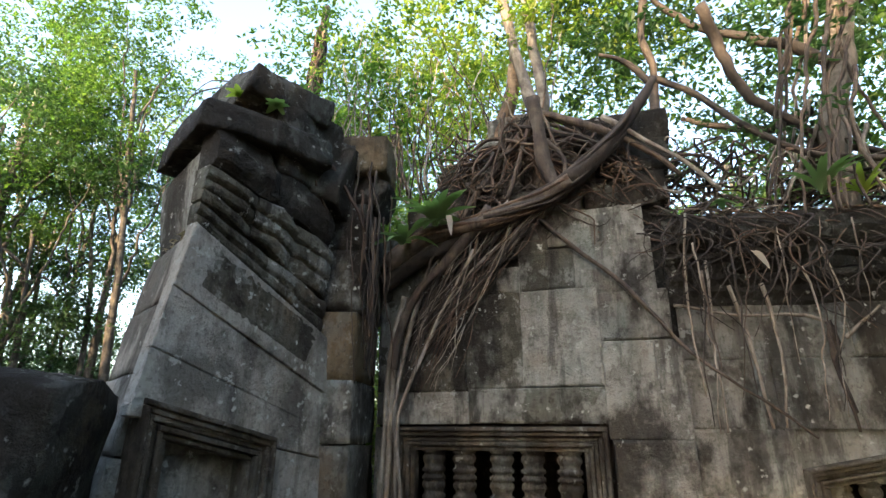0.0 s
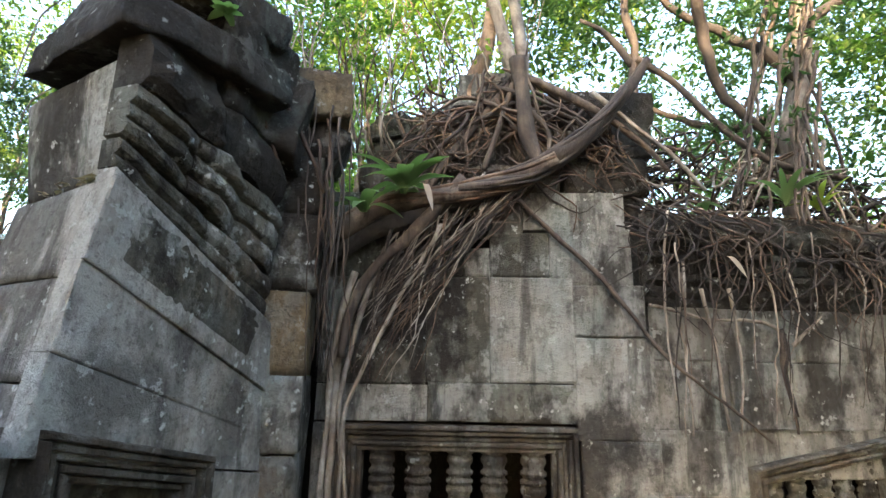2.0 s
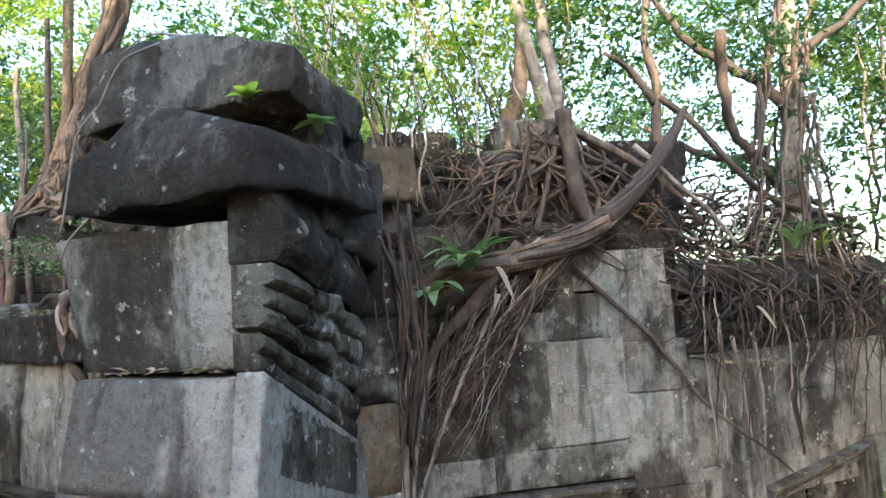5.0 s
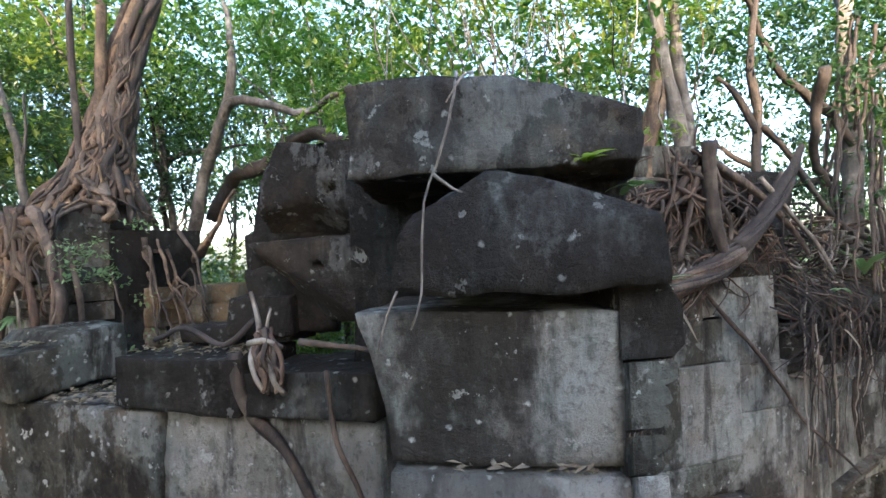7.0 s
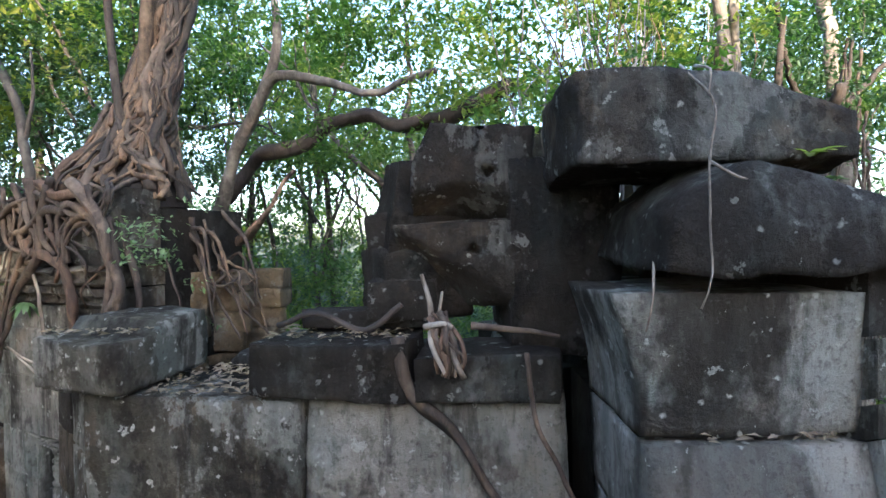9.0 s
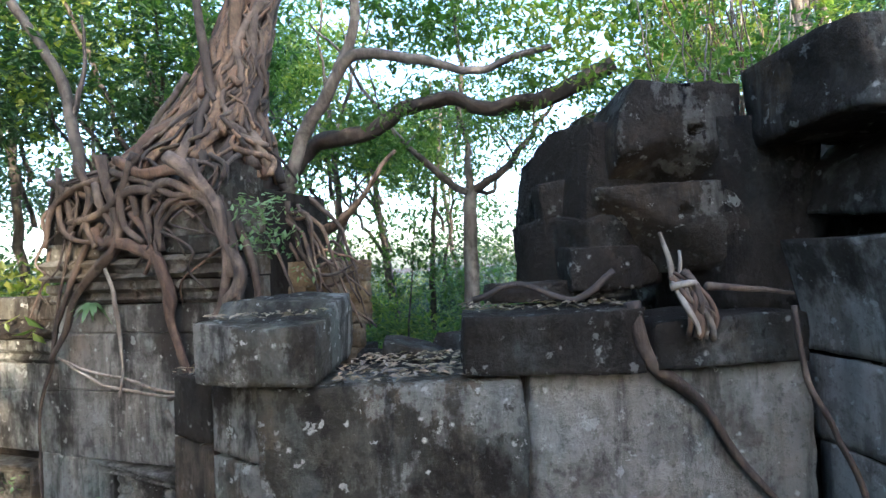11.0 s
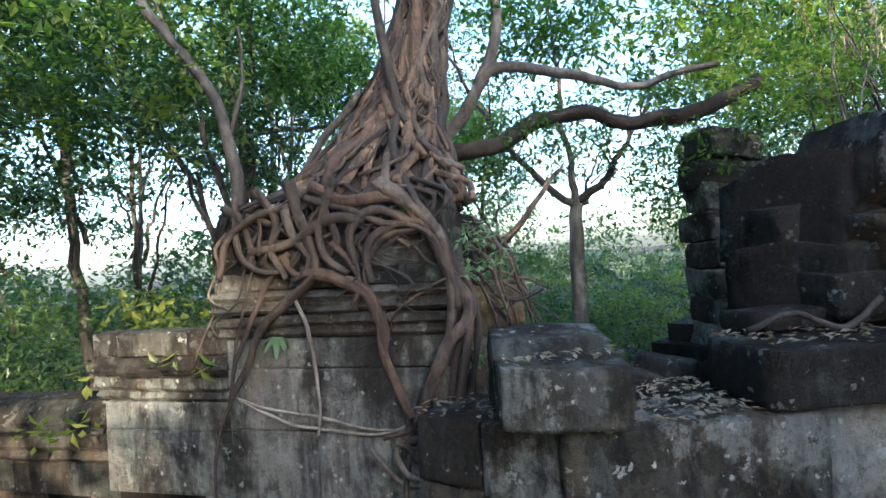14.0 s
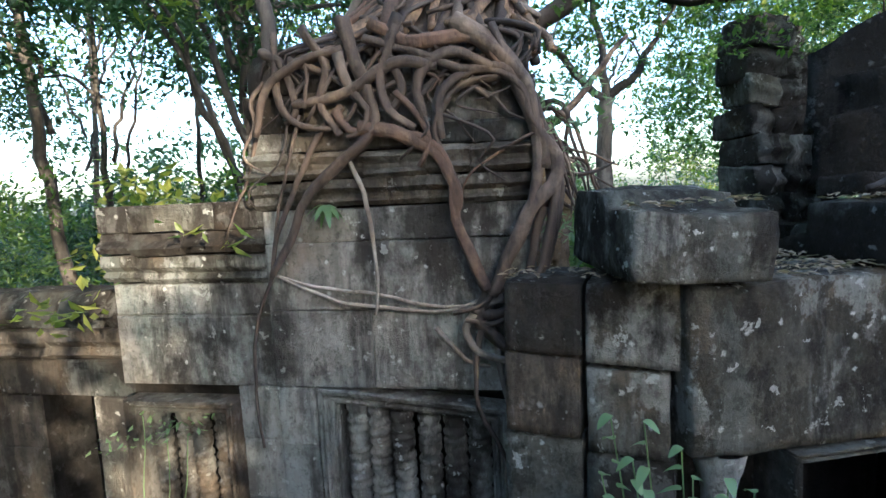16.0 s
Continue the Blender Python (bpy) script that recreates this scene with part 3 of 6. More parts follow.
smooth(part("carved_band", carved_band(0.08, 1.2, 3.06, 3.44), STONE_STAIN, PIER, "worn scrollwork carving"))
moulding(PIER, F_PR2, 0.0, 1.25, lines(3.46, 3.62, 2, 0.035, 0.05), STONE_STAIN, 2, 9, wear=0.012, warp=sag, back=0.1)
moulding(PIER, F_PR2, 0.0, 1.25, lines(3.63, 3.90, 3, 0.055, 0.12), STONE_STAIN, 3, 10, wear=0.018, warp=sag, back=0.1)
moulding(PIER, F_PR2, 0.02, 1.2, [(0.09, 3.905), (0.135, 3.95), (0.15, 4.02), (0.14, 4.1), (0.09, 4.18), (0.02, 4.3)], STONE_DARK, 2, 11, wear=0.025, warp=sag, back=0.12)
rock("stone_block", (1.0, 0.9, 0.66), tuple(F_PF @ Vector((0.52, 0.48, 3.77))), (0, 0, -29.4), STONE, PIER, wear=0.012, cuts=14, seed=41, rounded=0.05,
     shape=lambda c: Vector((flank(c) - (0.34 * max(0.0, c.z * 0.5 + 0.35) ** 2 if c.x < 0 else 0.0) * abs(c.x), c.y - (0.14 * (c.z + 1) / 2 if c.y < 0 else 0), c.z)))
rock("cap_slab", (1.12, 1.15, 0.50), tuple(F_PF @ Vector((0.62, 0.42, 4.45))), (2, 0, -29.4), STONE_DARK, PIER, wear=0.03, cuts=11, seed=42, rounded=0.1,
     shape=lambda c: Vector((c.x + (0.2 * (c.z + 1) / 2 if c.x < 0 else -0.06 * c.z) * abs(c.x), c.y + (0.22 * (c.z + 1) / 2 if c.y < 0 else 0.0), c.z if c.z < 0 else c.z * (1.05 - 0.85 * min(1.0, abs(c.x + 0.3) / (1.3 if c.x > -0.3 else 0.8))))))
rock("cap_slab", (1.36, 0.8, 0.50), tuple(F_PF @ Vector((0.46, 0.58, 4.93))), (-2, 0, -27), STONE_DARK, PIER, wear=0.035, cuts=11, seed=43, rounded=0.12,
     shape=lambda c: Vector((c.x, c.y + (0.15 * (c.z + 1) / 2 if c.y < 0 else 0.0), c.z if c.z < 0 else c.z * (1.0 - 1.0 * max(0.0, c.x) ** 1.6 - 0.25 * max(0.0, -0.4 - c.x)))))
rock("cap_slab", (0.55, 0.85, 0.62), (0.36, 3.95, 4.45), (6, 10, -20), STONE_DARK, PIER, wear=0.05, cuts=9, seed=44, taper=(0.3, 0.2))
rock("cap_slab", (0.55, 0.6, 0.7), (0.50, 4.28, 4.28), (-8, 12, 10), STONE_DARK, PIER, wear=0.05, cuts=9, seed=46, taper=(0.2, 0.3))
tagged(rock("fallen_block", (1.0, 0.7, 1.1), (-0.38, 2.40, 1.84), (0, 9, 20), STONE_DARK, None, wear=0.03, cuts=8, seed=45), "huge dark fallen sandstone block beside the pier", "stone block")
tagged(rock("fallen_block", (1.0, 0.9, 1.3), (-0.45, 2.4, 0.6), (0, 0, 25), STONE_DARK, None, wear=0.03, cuts=8, seed=47), "dark fallen sandstone block half sunk in rubble", "stone block")

# ---- broken middle wall ----
W_C = tagged(part("wall_middle", boxes([(0.08, 2.95, 0.15, 0.75, 2.6, 3.38), (2.2, 2.95, 0.15, 0.75, 0, 2.6)], F_C), INNER_SHADE), "broken sandstone wall of huge stained blocks", "wall", kind="structure")
for u0, u1, z0, z1, mt, pr, sd in ((0.0, 1.46, 2.55, 3.41, STONE_STAIN, 0.03, 81), (1.465, 3.02, 2.5, 3.42, STONE, 0.0, 82), (2.15, 3.02, 1.4, 2.49, STONE, 0.0, 83), (2.15, 3.02, 0, 1.39, STONE, 0, 84)):
    rock("stone_block", (u1 - u0, 0.5, z1 - z0), tuple(F_C @ Vector(((u0 + u1) / 2, 0.25 - pr, (z0 + z1) / 2))), (0, 0, -36.9), mt, W_C, wear=0.018, cuts=14, seed=sd, rounded=0.05)
window("door_2", F_C, 0.64, 2.0, 0.0, 2.44, 0.10, 0, STONE_BROWN, STONE, "dark doorway under a huge lintel", category="door")
COL = smooth(part("colonette", lathe([(0.085 + (0.02 if k % 3 == 0 else 0.0), 0.1 * k) for k in range(25)] + [(0.12, 2.44), (0.14, 2.54)]), STONE_PALE))
tagged(COL, "ringed pale sandstone colonette beside the doorway", "column")
COL.matrix_world = F_C @ pose(0.24, 0.1, 0)
for u0, u1, z0, z1, sd in ((1.13, 2.13, 3.42, 3.76, 51), (2.15, 3.0, 3.43, 3.70, 52)):
    rock("sill_block", (u1 - u0, 0.62, z1 - z0), tuple(F_C @ Vector(((u0 + u1) / 2, 0.24, (z0 + z1) / 2))), (0, 0, -36.9), STONE_DARK, W_C, wear=0.018, cuts=9, seed=sd, rounded=0.1,
         shape=lambda c: Vector((c.x, c.y + (0.09 * (1 - abs(c.z)) if c.y < 0 else 0), c.z)))
tagged(rock("loose_block", (0.68, 0.85, 0.40), tuple(F_C @ Vector((0.045, 0.30, 3.66))), (3, 2, -40), STONE_STAIN, None, wear=0.02, cuts=10, seed=53, rounded=0.1,
            shape=lambda c: Vector((c.x, c.y, c.z if c.z < 0 else c.z * (0.65 + 0.4 * (c.y > -0.2))))), "loose grey sandstone block with a mossy stepped top on the wall", "stone block")

# ---- stacked blocks between the middle wall and the tower ----
STACK = empty("stacked_blocks", "stack of squared dark sandstone blocks at the wall end", "stone stack")
for u0, u1, z0, z1, mt in ((0.02, 0.46, 3.02, 3.40, STONE_DARK), (0.47, 0.93, 2.98, 3.42, STONE_STAIN), (0.02, 0.44, 2.55, 3.01, STONE_BROWN), (0.47, 0.88, 2.5, 2.97, STONE_STAIN), (0.0, 0.45, 1.9, 2.54, STONE_STAIN), (0.46, 0.9, 1.9, 2.49, STONE_DARK), (0, 0.9, 0.9, 1.89, STONE), (0, 0.9, 0, 0.89, STONE)):
    rock("stone_block", (u1 - u0 - 0.01, 0.6, z1 - z0 - 0.008), tuple(F_K @ Vector(((u0 + u1) / 2, 0.32, (z0 + z1) / 2))), (0, 0, -71.7), mt, STACK, wear=0.010, cuts=8, seed=int(z0 * 7 + u0 * 3), rounded=0.05)

# ---- holed blocks over the corner ----
CORNER = empty("corner_blocks", "shifted dark sandstone blocks with drilled lifting holes", "stone stack")


def holed(c, hx, hz, r):
    """Sinks a round drilled hole into the front face."""
    d = math.hypot((c.x - hx), (c.z - hz) * 0.7)
    return Vector((c.x, c.y + (0.25 if c.y < -0.5 and d < r else 0.0), c.z))


rock("stone_block", (0.78, 0.7, 0.58), tuple(F_C @ Vector((2.46, 0.58, 4.79))), (0, 3, -33), STONE_DARK, CORNER, wear=0.02, cuts=17, seed=61, rounded=0.08,
     shape=lambda c: holed(Vector((c.x + (0.3 * max(0.0, c.z) if c.x < 0 else 0), c.y + (1.1 * max(0.0, -c.z - 0.15 - 0.5 * abs(c.x + 0.1)) if c.y < 0 else 0.0), c.z)), 0.25, -0.02, 0.085))
rock("stone_block", (0.95, 0.75, 0.56), tuple(F_C @ Vector((2.42, 0.60, 4.21))), (0, -2, -33), STONE_DARK, CORNER, wear=0.02, cuts=17, seed=62, rounded=0.08,
     shape=lambda c: holed(Vector((c.x, c.y + (0.9 * max(0.0, -c.x - 0.05 - c.z * 0.9) if c.y < 0 else 0.0), c.z)), 0.12, 0.35, 0.075))
rock("stone_block", (0.46, 0.4, 0.26), tuple(F_C @ Vector((1.99, 0.46, 3.98))), (0, 0, -30), STONE_DARK, CORNER, wear=0.02, cuts=7, seed=63, rounded=0.15)
# set-back stones take the black colour that includes their shade
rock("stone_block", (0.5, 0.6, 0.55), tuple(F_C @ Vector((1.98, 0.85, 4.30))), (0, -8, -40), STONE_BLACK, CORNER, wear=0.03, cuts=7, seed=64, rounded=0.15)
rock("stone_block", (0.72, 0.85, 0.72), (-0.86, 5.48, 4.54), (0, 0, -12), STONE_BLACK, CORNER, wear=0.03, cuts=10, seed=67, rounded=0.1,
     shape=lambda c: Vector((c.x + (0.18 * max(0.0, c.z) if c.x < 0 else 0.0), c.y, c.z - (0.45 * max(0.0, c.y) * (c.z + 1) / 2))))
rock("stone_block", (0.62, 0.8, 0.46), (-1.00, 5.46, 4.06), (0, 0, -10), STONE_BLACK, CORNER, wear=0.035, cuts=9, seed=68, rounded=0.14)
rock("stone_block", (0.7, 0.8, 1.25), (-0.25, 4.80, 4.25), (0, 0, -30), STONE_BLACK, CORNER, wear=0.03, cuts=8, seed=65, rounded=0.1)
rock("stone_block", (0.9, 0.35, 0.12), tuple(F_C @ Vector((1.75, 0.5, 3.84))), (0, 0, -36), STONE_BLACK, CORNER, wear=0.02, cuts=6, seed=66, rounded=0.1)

# ---- west wall and the root-covered tower ----
W_D = tagged(part("wall_west", boxes([(0, 0.22, 0.1, 0.7, 0, 3.6), (0.85, 1.66, 0.1, 0.7, 0, 3.6), (2.76, 3.06, 0.1, 0.7, 0, 3.6), (0.22, 0.85, 0.1, 0.7, 2.36, 3.6), (1.66, 2.76, 0.1, 0.7, 2.4, 3.6), (0, 3.06, 0.1, 0.7, 0, 0.8), (1.28, 3.05, 0.0, 1.2, 3.3, 4.7)], F_D), INNER_SHADE), "weathered sandstone wall with two baluster windows below a root-grown tower", "wall", kind="structure")
window("window_3", F_D, 0.14, 0.80, 1.0, 2.38, 0.12, 4, STONE_BROWN, STONE_BROWN, "stone window with turned balusters in dappled sun", radius=0.075)
window("window_4", F_D, 1.68, 2.74, 1.0, 2.38, 0.13, 6, STONE, STONE, "stone window with six turned balusters in a stepped frame", radius=0.085, dip=-0.1)
courses(W_D, F_D, 0.0, 1.28, [0.0, 0.6, 1.2, 1.75, 2.2, 2.6, 3.12, 3.35], 0.75, MIX, [(0.02, 0.93, 0.85, 2.52)], seed=8)
courses(W_D, F_D, 1.26, 3.07, [0.0, 0.6, 1.2, 1.75, 2.2, 2.62, 3.16, 3.62, 3.84], 0.8, MIX, [(1.54, 2.88, 0.85, 2.6)], proud=0.07, seed=9)
moulding(W_D, F_D, -0.05, 1.27, [(0.0, 3.36), (0.05, 3.40), (0.02, 3.44), (0.07, 3.48), (0.07, 3.56)], STONE_STAIN, 4, 13)
moulding(W_D, F_D, -0.05, 1.27, [(0.06, 3.57), (0.1, 3.62), (0.05, 3.67), (0.04, 3.72)], STONE_DARK, 4, 14)
courses(W_D, F_D, -0.04, 1.27, [3.73, 3.92], 0.25, [STONE_DARK, STONE_BROWN, STONE_STAIN], proud=0.06, seed=15)
moulding(W_D, F_D, 1.22, 3.09, [(0.08, 3.85), (0.12, 3.88), (0.10, 3.90), (0.10, 3.93), (0.15, 3.96), (0.15, 4.02)], STONE_BROWN, 4, 16)
moulding(W_D, F_D, 1.20, 3.10, [(0.13, 4.03), (0.18, 4.06), (0.13, 4.09), (0.13, 4.12), (0.18, 4.16), (0.12, 4.2)], STONE_BROWN, 5, 17)
courses(W_D, F_D, 1.22, 3.09, [4.21, 4.34, 4.58], 0.42, [STONE_DARK, STONE_BROWN], proud=0.12, deep=0.4, seed=18)
moulding(W_D, F_D, 1.26, 3.06, [(0.12, 4.59), (0.16, 4.66), (0.10, 4.74), (0.08, 4.86)], STONE_DARK, 5, 19, wear=0.03)
W_E = tagged(part("wall_far_west", boxes([(-3.6, -1.3, 0.5, 1.0, 0, 3.1), (-0.75, 0.0, 0.5, 1.0, 0, 3.1), (-1.3, -0.75, 0.5, 1.0, 2.3, 3.1)], F_D), INNER_SHADE), "low brown sandstone wall with a doorway", "wall", kind="structure")
courses(W_E, F_D, -3.6, -0.02, [0, 0.7, 1.3, 1.8, 2.3, 2.62], 0.7, [STONE_BROWN, STONE_DARK, STONE], [(-1.3, -0.75, 0, 2.3)], proud=-0.47, seed=21)
moulding(W_E, F_D, -3.6, -0.02, [(-0.47, 2.63), (-0.40, 2.68), (-0.44, 2.74), (-0.38, 2.8), (-0.38, 2.9)], STONE_BROWN, 6, 22, back=0.9)
moulding(W_E, F_D, -3.6, -0.02, [(-0.45, 2.91), (-0.41, 3.0), (-0.46, 3.12), (-0.55, 3.2)], STONE_DARK, 7, 23, back=0.9, wear=0.03)

# more added black roofs and walls, to hold shade in the western openings
tagged(part("ceiling_west", boxes([(0, 3.05, 0.7, 2.2, 3.0, 3.2)], F_D), INNER_SHADE), "added black roof that keeps the west windows dark", "ceiling", kind="structure")
tagged(part("wall_west_inner", boxes([(0, 3.05, 2.0, 2.2, 0, 3.0), (-0.2, 0.0, 0.6, 2.2, 0, 3.0), (3.05, 3.2, 0.6, 2.2, 0, 3.0)], F_D), INNER_SHADE), "added black wall that keeps the west windows dark", "wall", kind="structure")
tagged(part("wall_inner_middle", boxes([(0.2, 2.6, 1.4, 1.6, 0, 2.5), (0.2, 2.6, 0.75, 1.6, 2.5, 2.7)], F_C), INNER_SHADE), "added black masonry that keeps the doorway dark", "wall", kind="structure")

# ---- ruins behind ----
RUIN = empty("ruined_tower", "dark tower stump of stacked sandstone blocks behind the wall", "ruin")
rr_ruin = random.Random(19)
for row in range(9):
    z = 2.95 + 0.308 * row
    x = 0.64 + 0.02 * row
    for col in range(2 if row == 8 else 3 if row > 5 else 5):
        w = rr_ruin.uniform(0.24, 0.42) if row < 7 else rr_ruin.uniform(0.42, 0.55)
        h = 0.32 + rr_ruin.uniform(-0.03, 0.03)
        bulge = rr_ruin.uniform(-0.12, 0.14)
        rock("stone_block", (w, 0.5, h), (x + w / 2, 6.85 - 0.10 * col + rr_ruin.uniform(-0.07, 0.07), z), (rr_ruin.uniform(-4, 4), rr_ruin.uniform(-5, 5), rr_ruin.uniform(-36, -16)),
             rr_ruin.choice((STONE_DARK, STONE_DARK, STONE_STAIN, STONE)), RUIN, wear=0.03, cuts=7, seed=70 + row * 5 + col, rounded=0.16,
             shape=lambda c: Vector((c.x * (1 + bulge * c.z), c.y - (0.12 * math.cos(c.z * 4.5) if c.y < 0 else 0.0), c.z)))
        x += w * 0.86
SUNNY = empty("sunlit_ruin", "ruined masonry behind the tower, coloured ochre for patches of sun", "ruin")
for k in range(18):
    rock("stone_block", (0.42, 0.45, 0.21), (-2.45 + 0.36 * (k % 3) + 0.03 * (k // 3), 7.65 + 0.1 * (k % 3), 3.0 + 0.2 * (k // 3)), (0, 0, rng.uniform(-35, -5)), STONE_SUNLIT, SUNNY, wear=0.025, cuts=5, seed=100 + k, rounded=0.15)
RUBBLE = empty("rubble_heap", "low heap of dark rubble behind the broken wall", "rubble")
for k in range(26):
    q = F_C @ Vector((0.5 + 0.09 * k, 0.9 + 0.5 * ((k * 5) % 7) / 7, 0))
    rock("stone_block", (0.5, 0.45, 0.35), (q.x, q.y, 2.9 + 0.5 * ((k * 3) % 5) / 5), (k * 31 % 20, k * 17 % 25, k * 47 % 90), STONE_DARK, RUBBLE, wear=0.03, cuts=4, seed=130 + k)


# ---- the strangler fig on the tower ----
def on(frame_m, pts, d):
    """World points from (along, height) pairs on a wall, d metres in front (minus) or behind its face."""
    return [frame_m @ Vector((u, d, z)) for u, z in pts]


FIG = empty("strangler_fig", "strangler fig with buttressed twisted trunk and roots gripping the tower", "tree")
rf = random.Random(3)
axis = [(2.30, 0.25, 4.75), (2.36, 0.25, 4.95), (2.53, 0.28, 5.3), (2.68, 0.34, 5.70), (2.78, 0.42, 6.17), (2.86, 0.5, 6.63), (3.0, 0.7, 7.4), (3.2, 0.8, 8.6), (3.3, 0.9, 10.0)]


def trunk_axis(z):
    return Vector([float(np.interp(z, [a[2] for a in axis], [a[i] for a in axis])) for i in (0, 1)] + [z])


def cone(z):
    """Half width of the fused trunk at a height."""
    return float(np.interp(z, [4.75, 5.0, 5.3, 5.7, 6.15, 6.6, 8.0, 10.0], [0.86, 0.66, 0.42, 0.29, 0.22, 0.20, 0.17, 0.14]))


def fused_trunk():
    """The solid core: a flaring, fluted cone that leans with the tree."""
    v, f, sides = [], [], 26
    zs = [4.72 + 0.09 * k for k in range(59)]
    for z in zs:
        for i in range(sides):
            w = 2 * math.pi * i / sides
            r = cone(z) * (0.86 + 0.16 * math.sin(5 * w + 2.2 * z) * 0.6 + 0.2 * noise.noise(Vector((math.cos(w) * 2, math.sin(w) * 2, z * 1.6))))
            v.append(F_D @ (trunk_axis(z) + Vector((math.cos(w) * r, 0.12 + math.sin(w) * r * 0.62, 0))))
    for k in range(len(zs) - 1):
        f += [(k * sides + i, k * sides + (i + 1) % sides, (k + 1) * sides + (i + 1) % sides, (k + 1) * sides + i) for i in range(sides)]
    f.append(tuple(len(v) - sides + i for i in range(sides)))
    return v, f


smooth(part("trunk", fused_trunk(), ROOT_DARK, FIG))
STRAND = (TRUNK, TRUNK, ROOT, ROOT, ROOT_RED, ROOT_DARK)
for k in range(44):
    w = 2 * math.pi * k / 44 + rf.uniform(-0.1, 0.1)
    turn = rf.uniform(0.1, 0.5) * (1 if k % 2 else -1)
    pts = []
    z, end = rf.uniform(4.72, 4.95), rf.choice((5.6, 6.2, 7.2, 8.6, 9.5))
    while z < end:
        r = cone(z) * rf.uniform(0.88, 1.04)
        pts.append(F_D @ (trunk_axis(z) + Vector((math.cos(w) * r, 0.12 + math.sin(w) * r * 0.66, 0))))
        z += rf.uniform(0.16, 0.3)
        w += turn * rf.uniform(0.2, 1.0)
    root(FIG, pts, rf.uniform(0.03, 0.058), rf.uniform(0.014, 0.034), rf.choice(STRAND), "trunk_strand", sides=7, rough=0.35, wander=0.035, seed=k, step=0.05)
for k in range(80):
    w, z, end = rf.uniform(2.6, 6.8), rf.uniform(4.75, 5.6), rf.uniform(5.3, 6.9)
    pts = []
    while z < end or len(pts) < 3:
        r = cone(z) * rf.uniform(0.96, 1.12)
        pts.append(F_D @ (trunk_axis(z) + Vector((math.cos(w) * r, 0.12 + math.sin(w) * r * 0.68, 0))))
        z += rf.uniform(0.08, 0.22)
        w += rf.uniform(-0.55, 0.55)
    root(FIG, pts, rf.uniform(0.01, 0.032), rf.uniform(0.006, 0.014), rf.choice(STRAND), sides=6, rough=0.35, wander=0.04, seed=k + 900, step=0.05)


def tower_face(z):
    """How far the tower's face stands out at a height."""
    return float(np.interp(z, [0, 3.84, 3.9, 4.2, 4.6, 4.8, 4.9], [0.07, 0.07, 0.14, 0.16, 0.14, 0.12, 0.05]))


for k in range(26):
    us, ue = rf.uniform(1.7, 3.0), rf.uniform(1.28, 3.12)
    pts = [(us, rf.uniform(0.25, 0.5), rf.uniform(4.95, 5.2)), ((us + ue) / 2, rf.uniform(-0.02, 0.15), 4.93)]
    z, u, end = 4.8, ue, rf.choice((4.62, 4.5, 4.45, 4.6, 4.3, 4.0))
    while z > end:
        pts.append((u, -tower_face(z) - rf.uniform(0.01, 0.06), z))
        z -= rf.uniform(0.1, 0.22)
        u = min(3.12, max(1.25, u + rf.uniform(-0.22, 0.22)))
    root(FIG, [F_D @ Vector(p) for p in pts], rf.uniform(0.012, 0.034), rf.uniform(0.006, 0.015), rf.choice((ROOT, ROOT_DARK, ROOT_DARK, ROOT_DARK)), sides=6, rough=0.2, seed=k, step=0.05)
for k in range(13):
    u, z = rf.uniform(1.35, 3.05), rf.uniform(4.5, 4.95)
    pts = []
    for _ in range(rf.randint(4, 7)):
        pts.append(F_D @ Vector((u, -tower_face(z) - rf.uniform(0.01, 0.05), z)))
        u, z = min(3.12, max(1.25, u + rf.uniform(-0.25, 0.25))), z - rf.uniform(0.05, 0.2)
    root(FIG, pts, rf.uniform(0.008, 0.02), 0.005, rf.choice((ROOT_DARK, ROOT_DARK, ROOT_RED)), sides=5, rough=0.3, wander=0.03, seed=k + 1300, step=0.06)
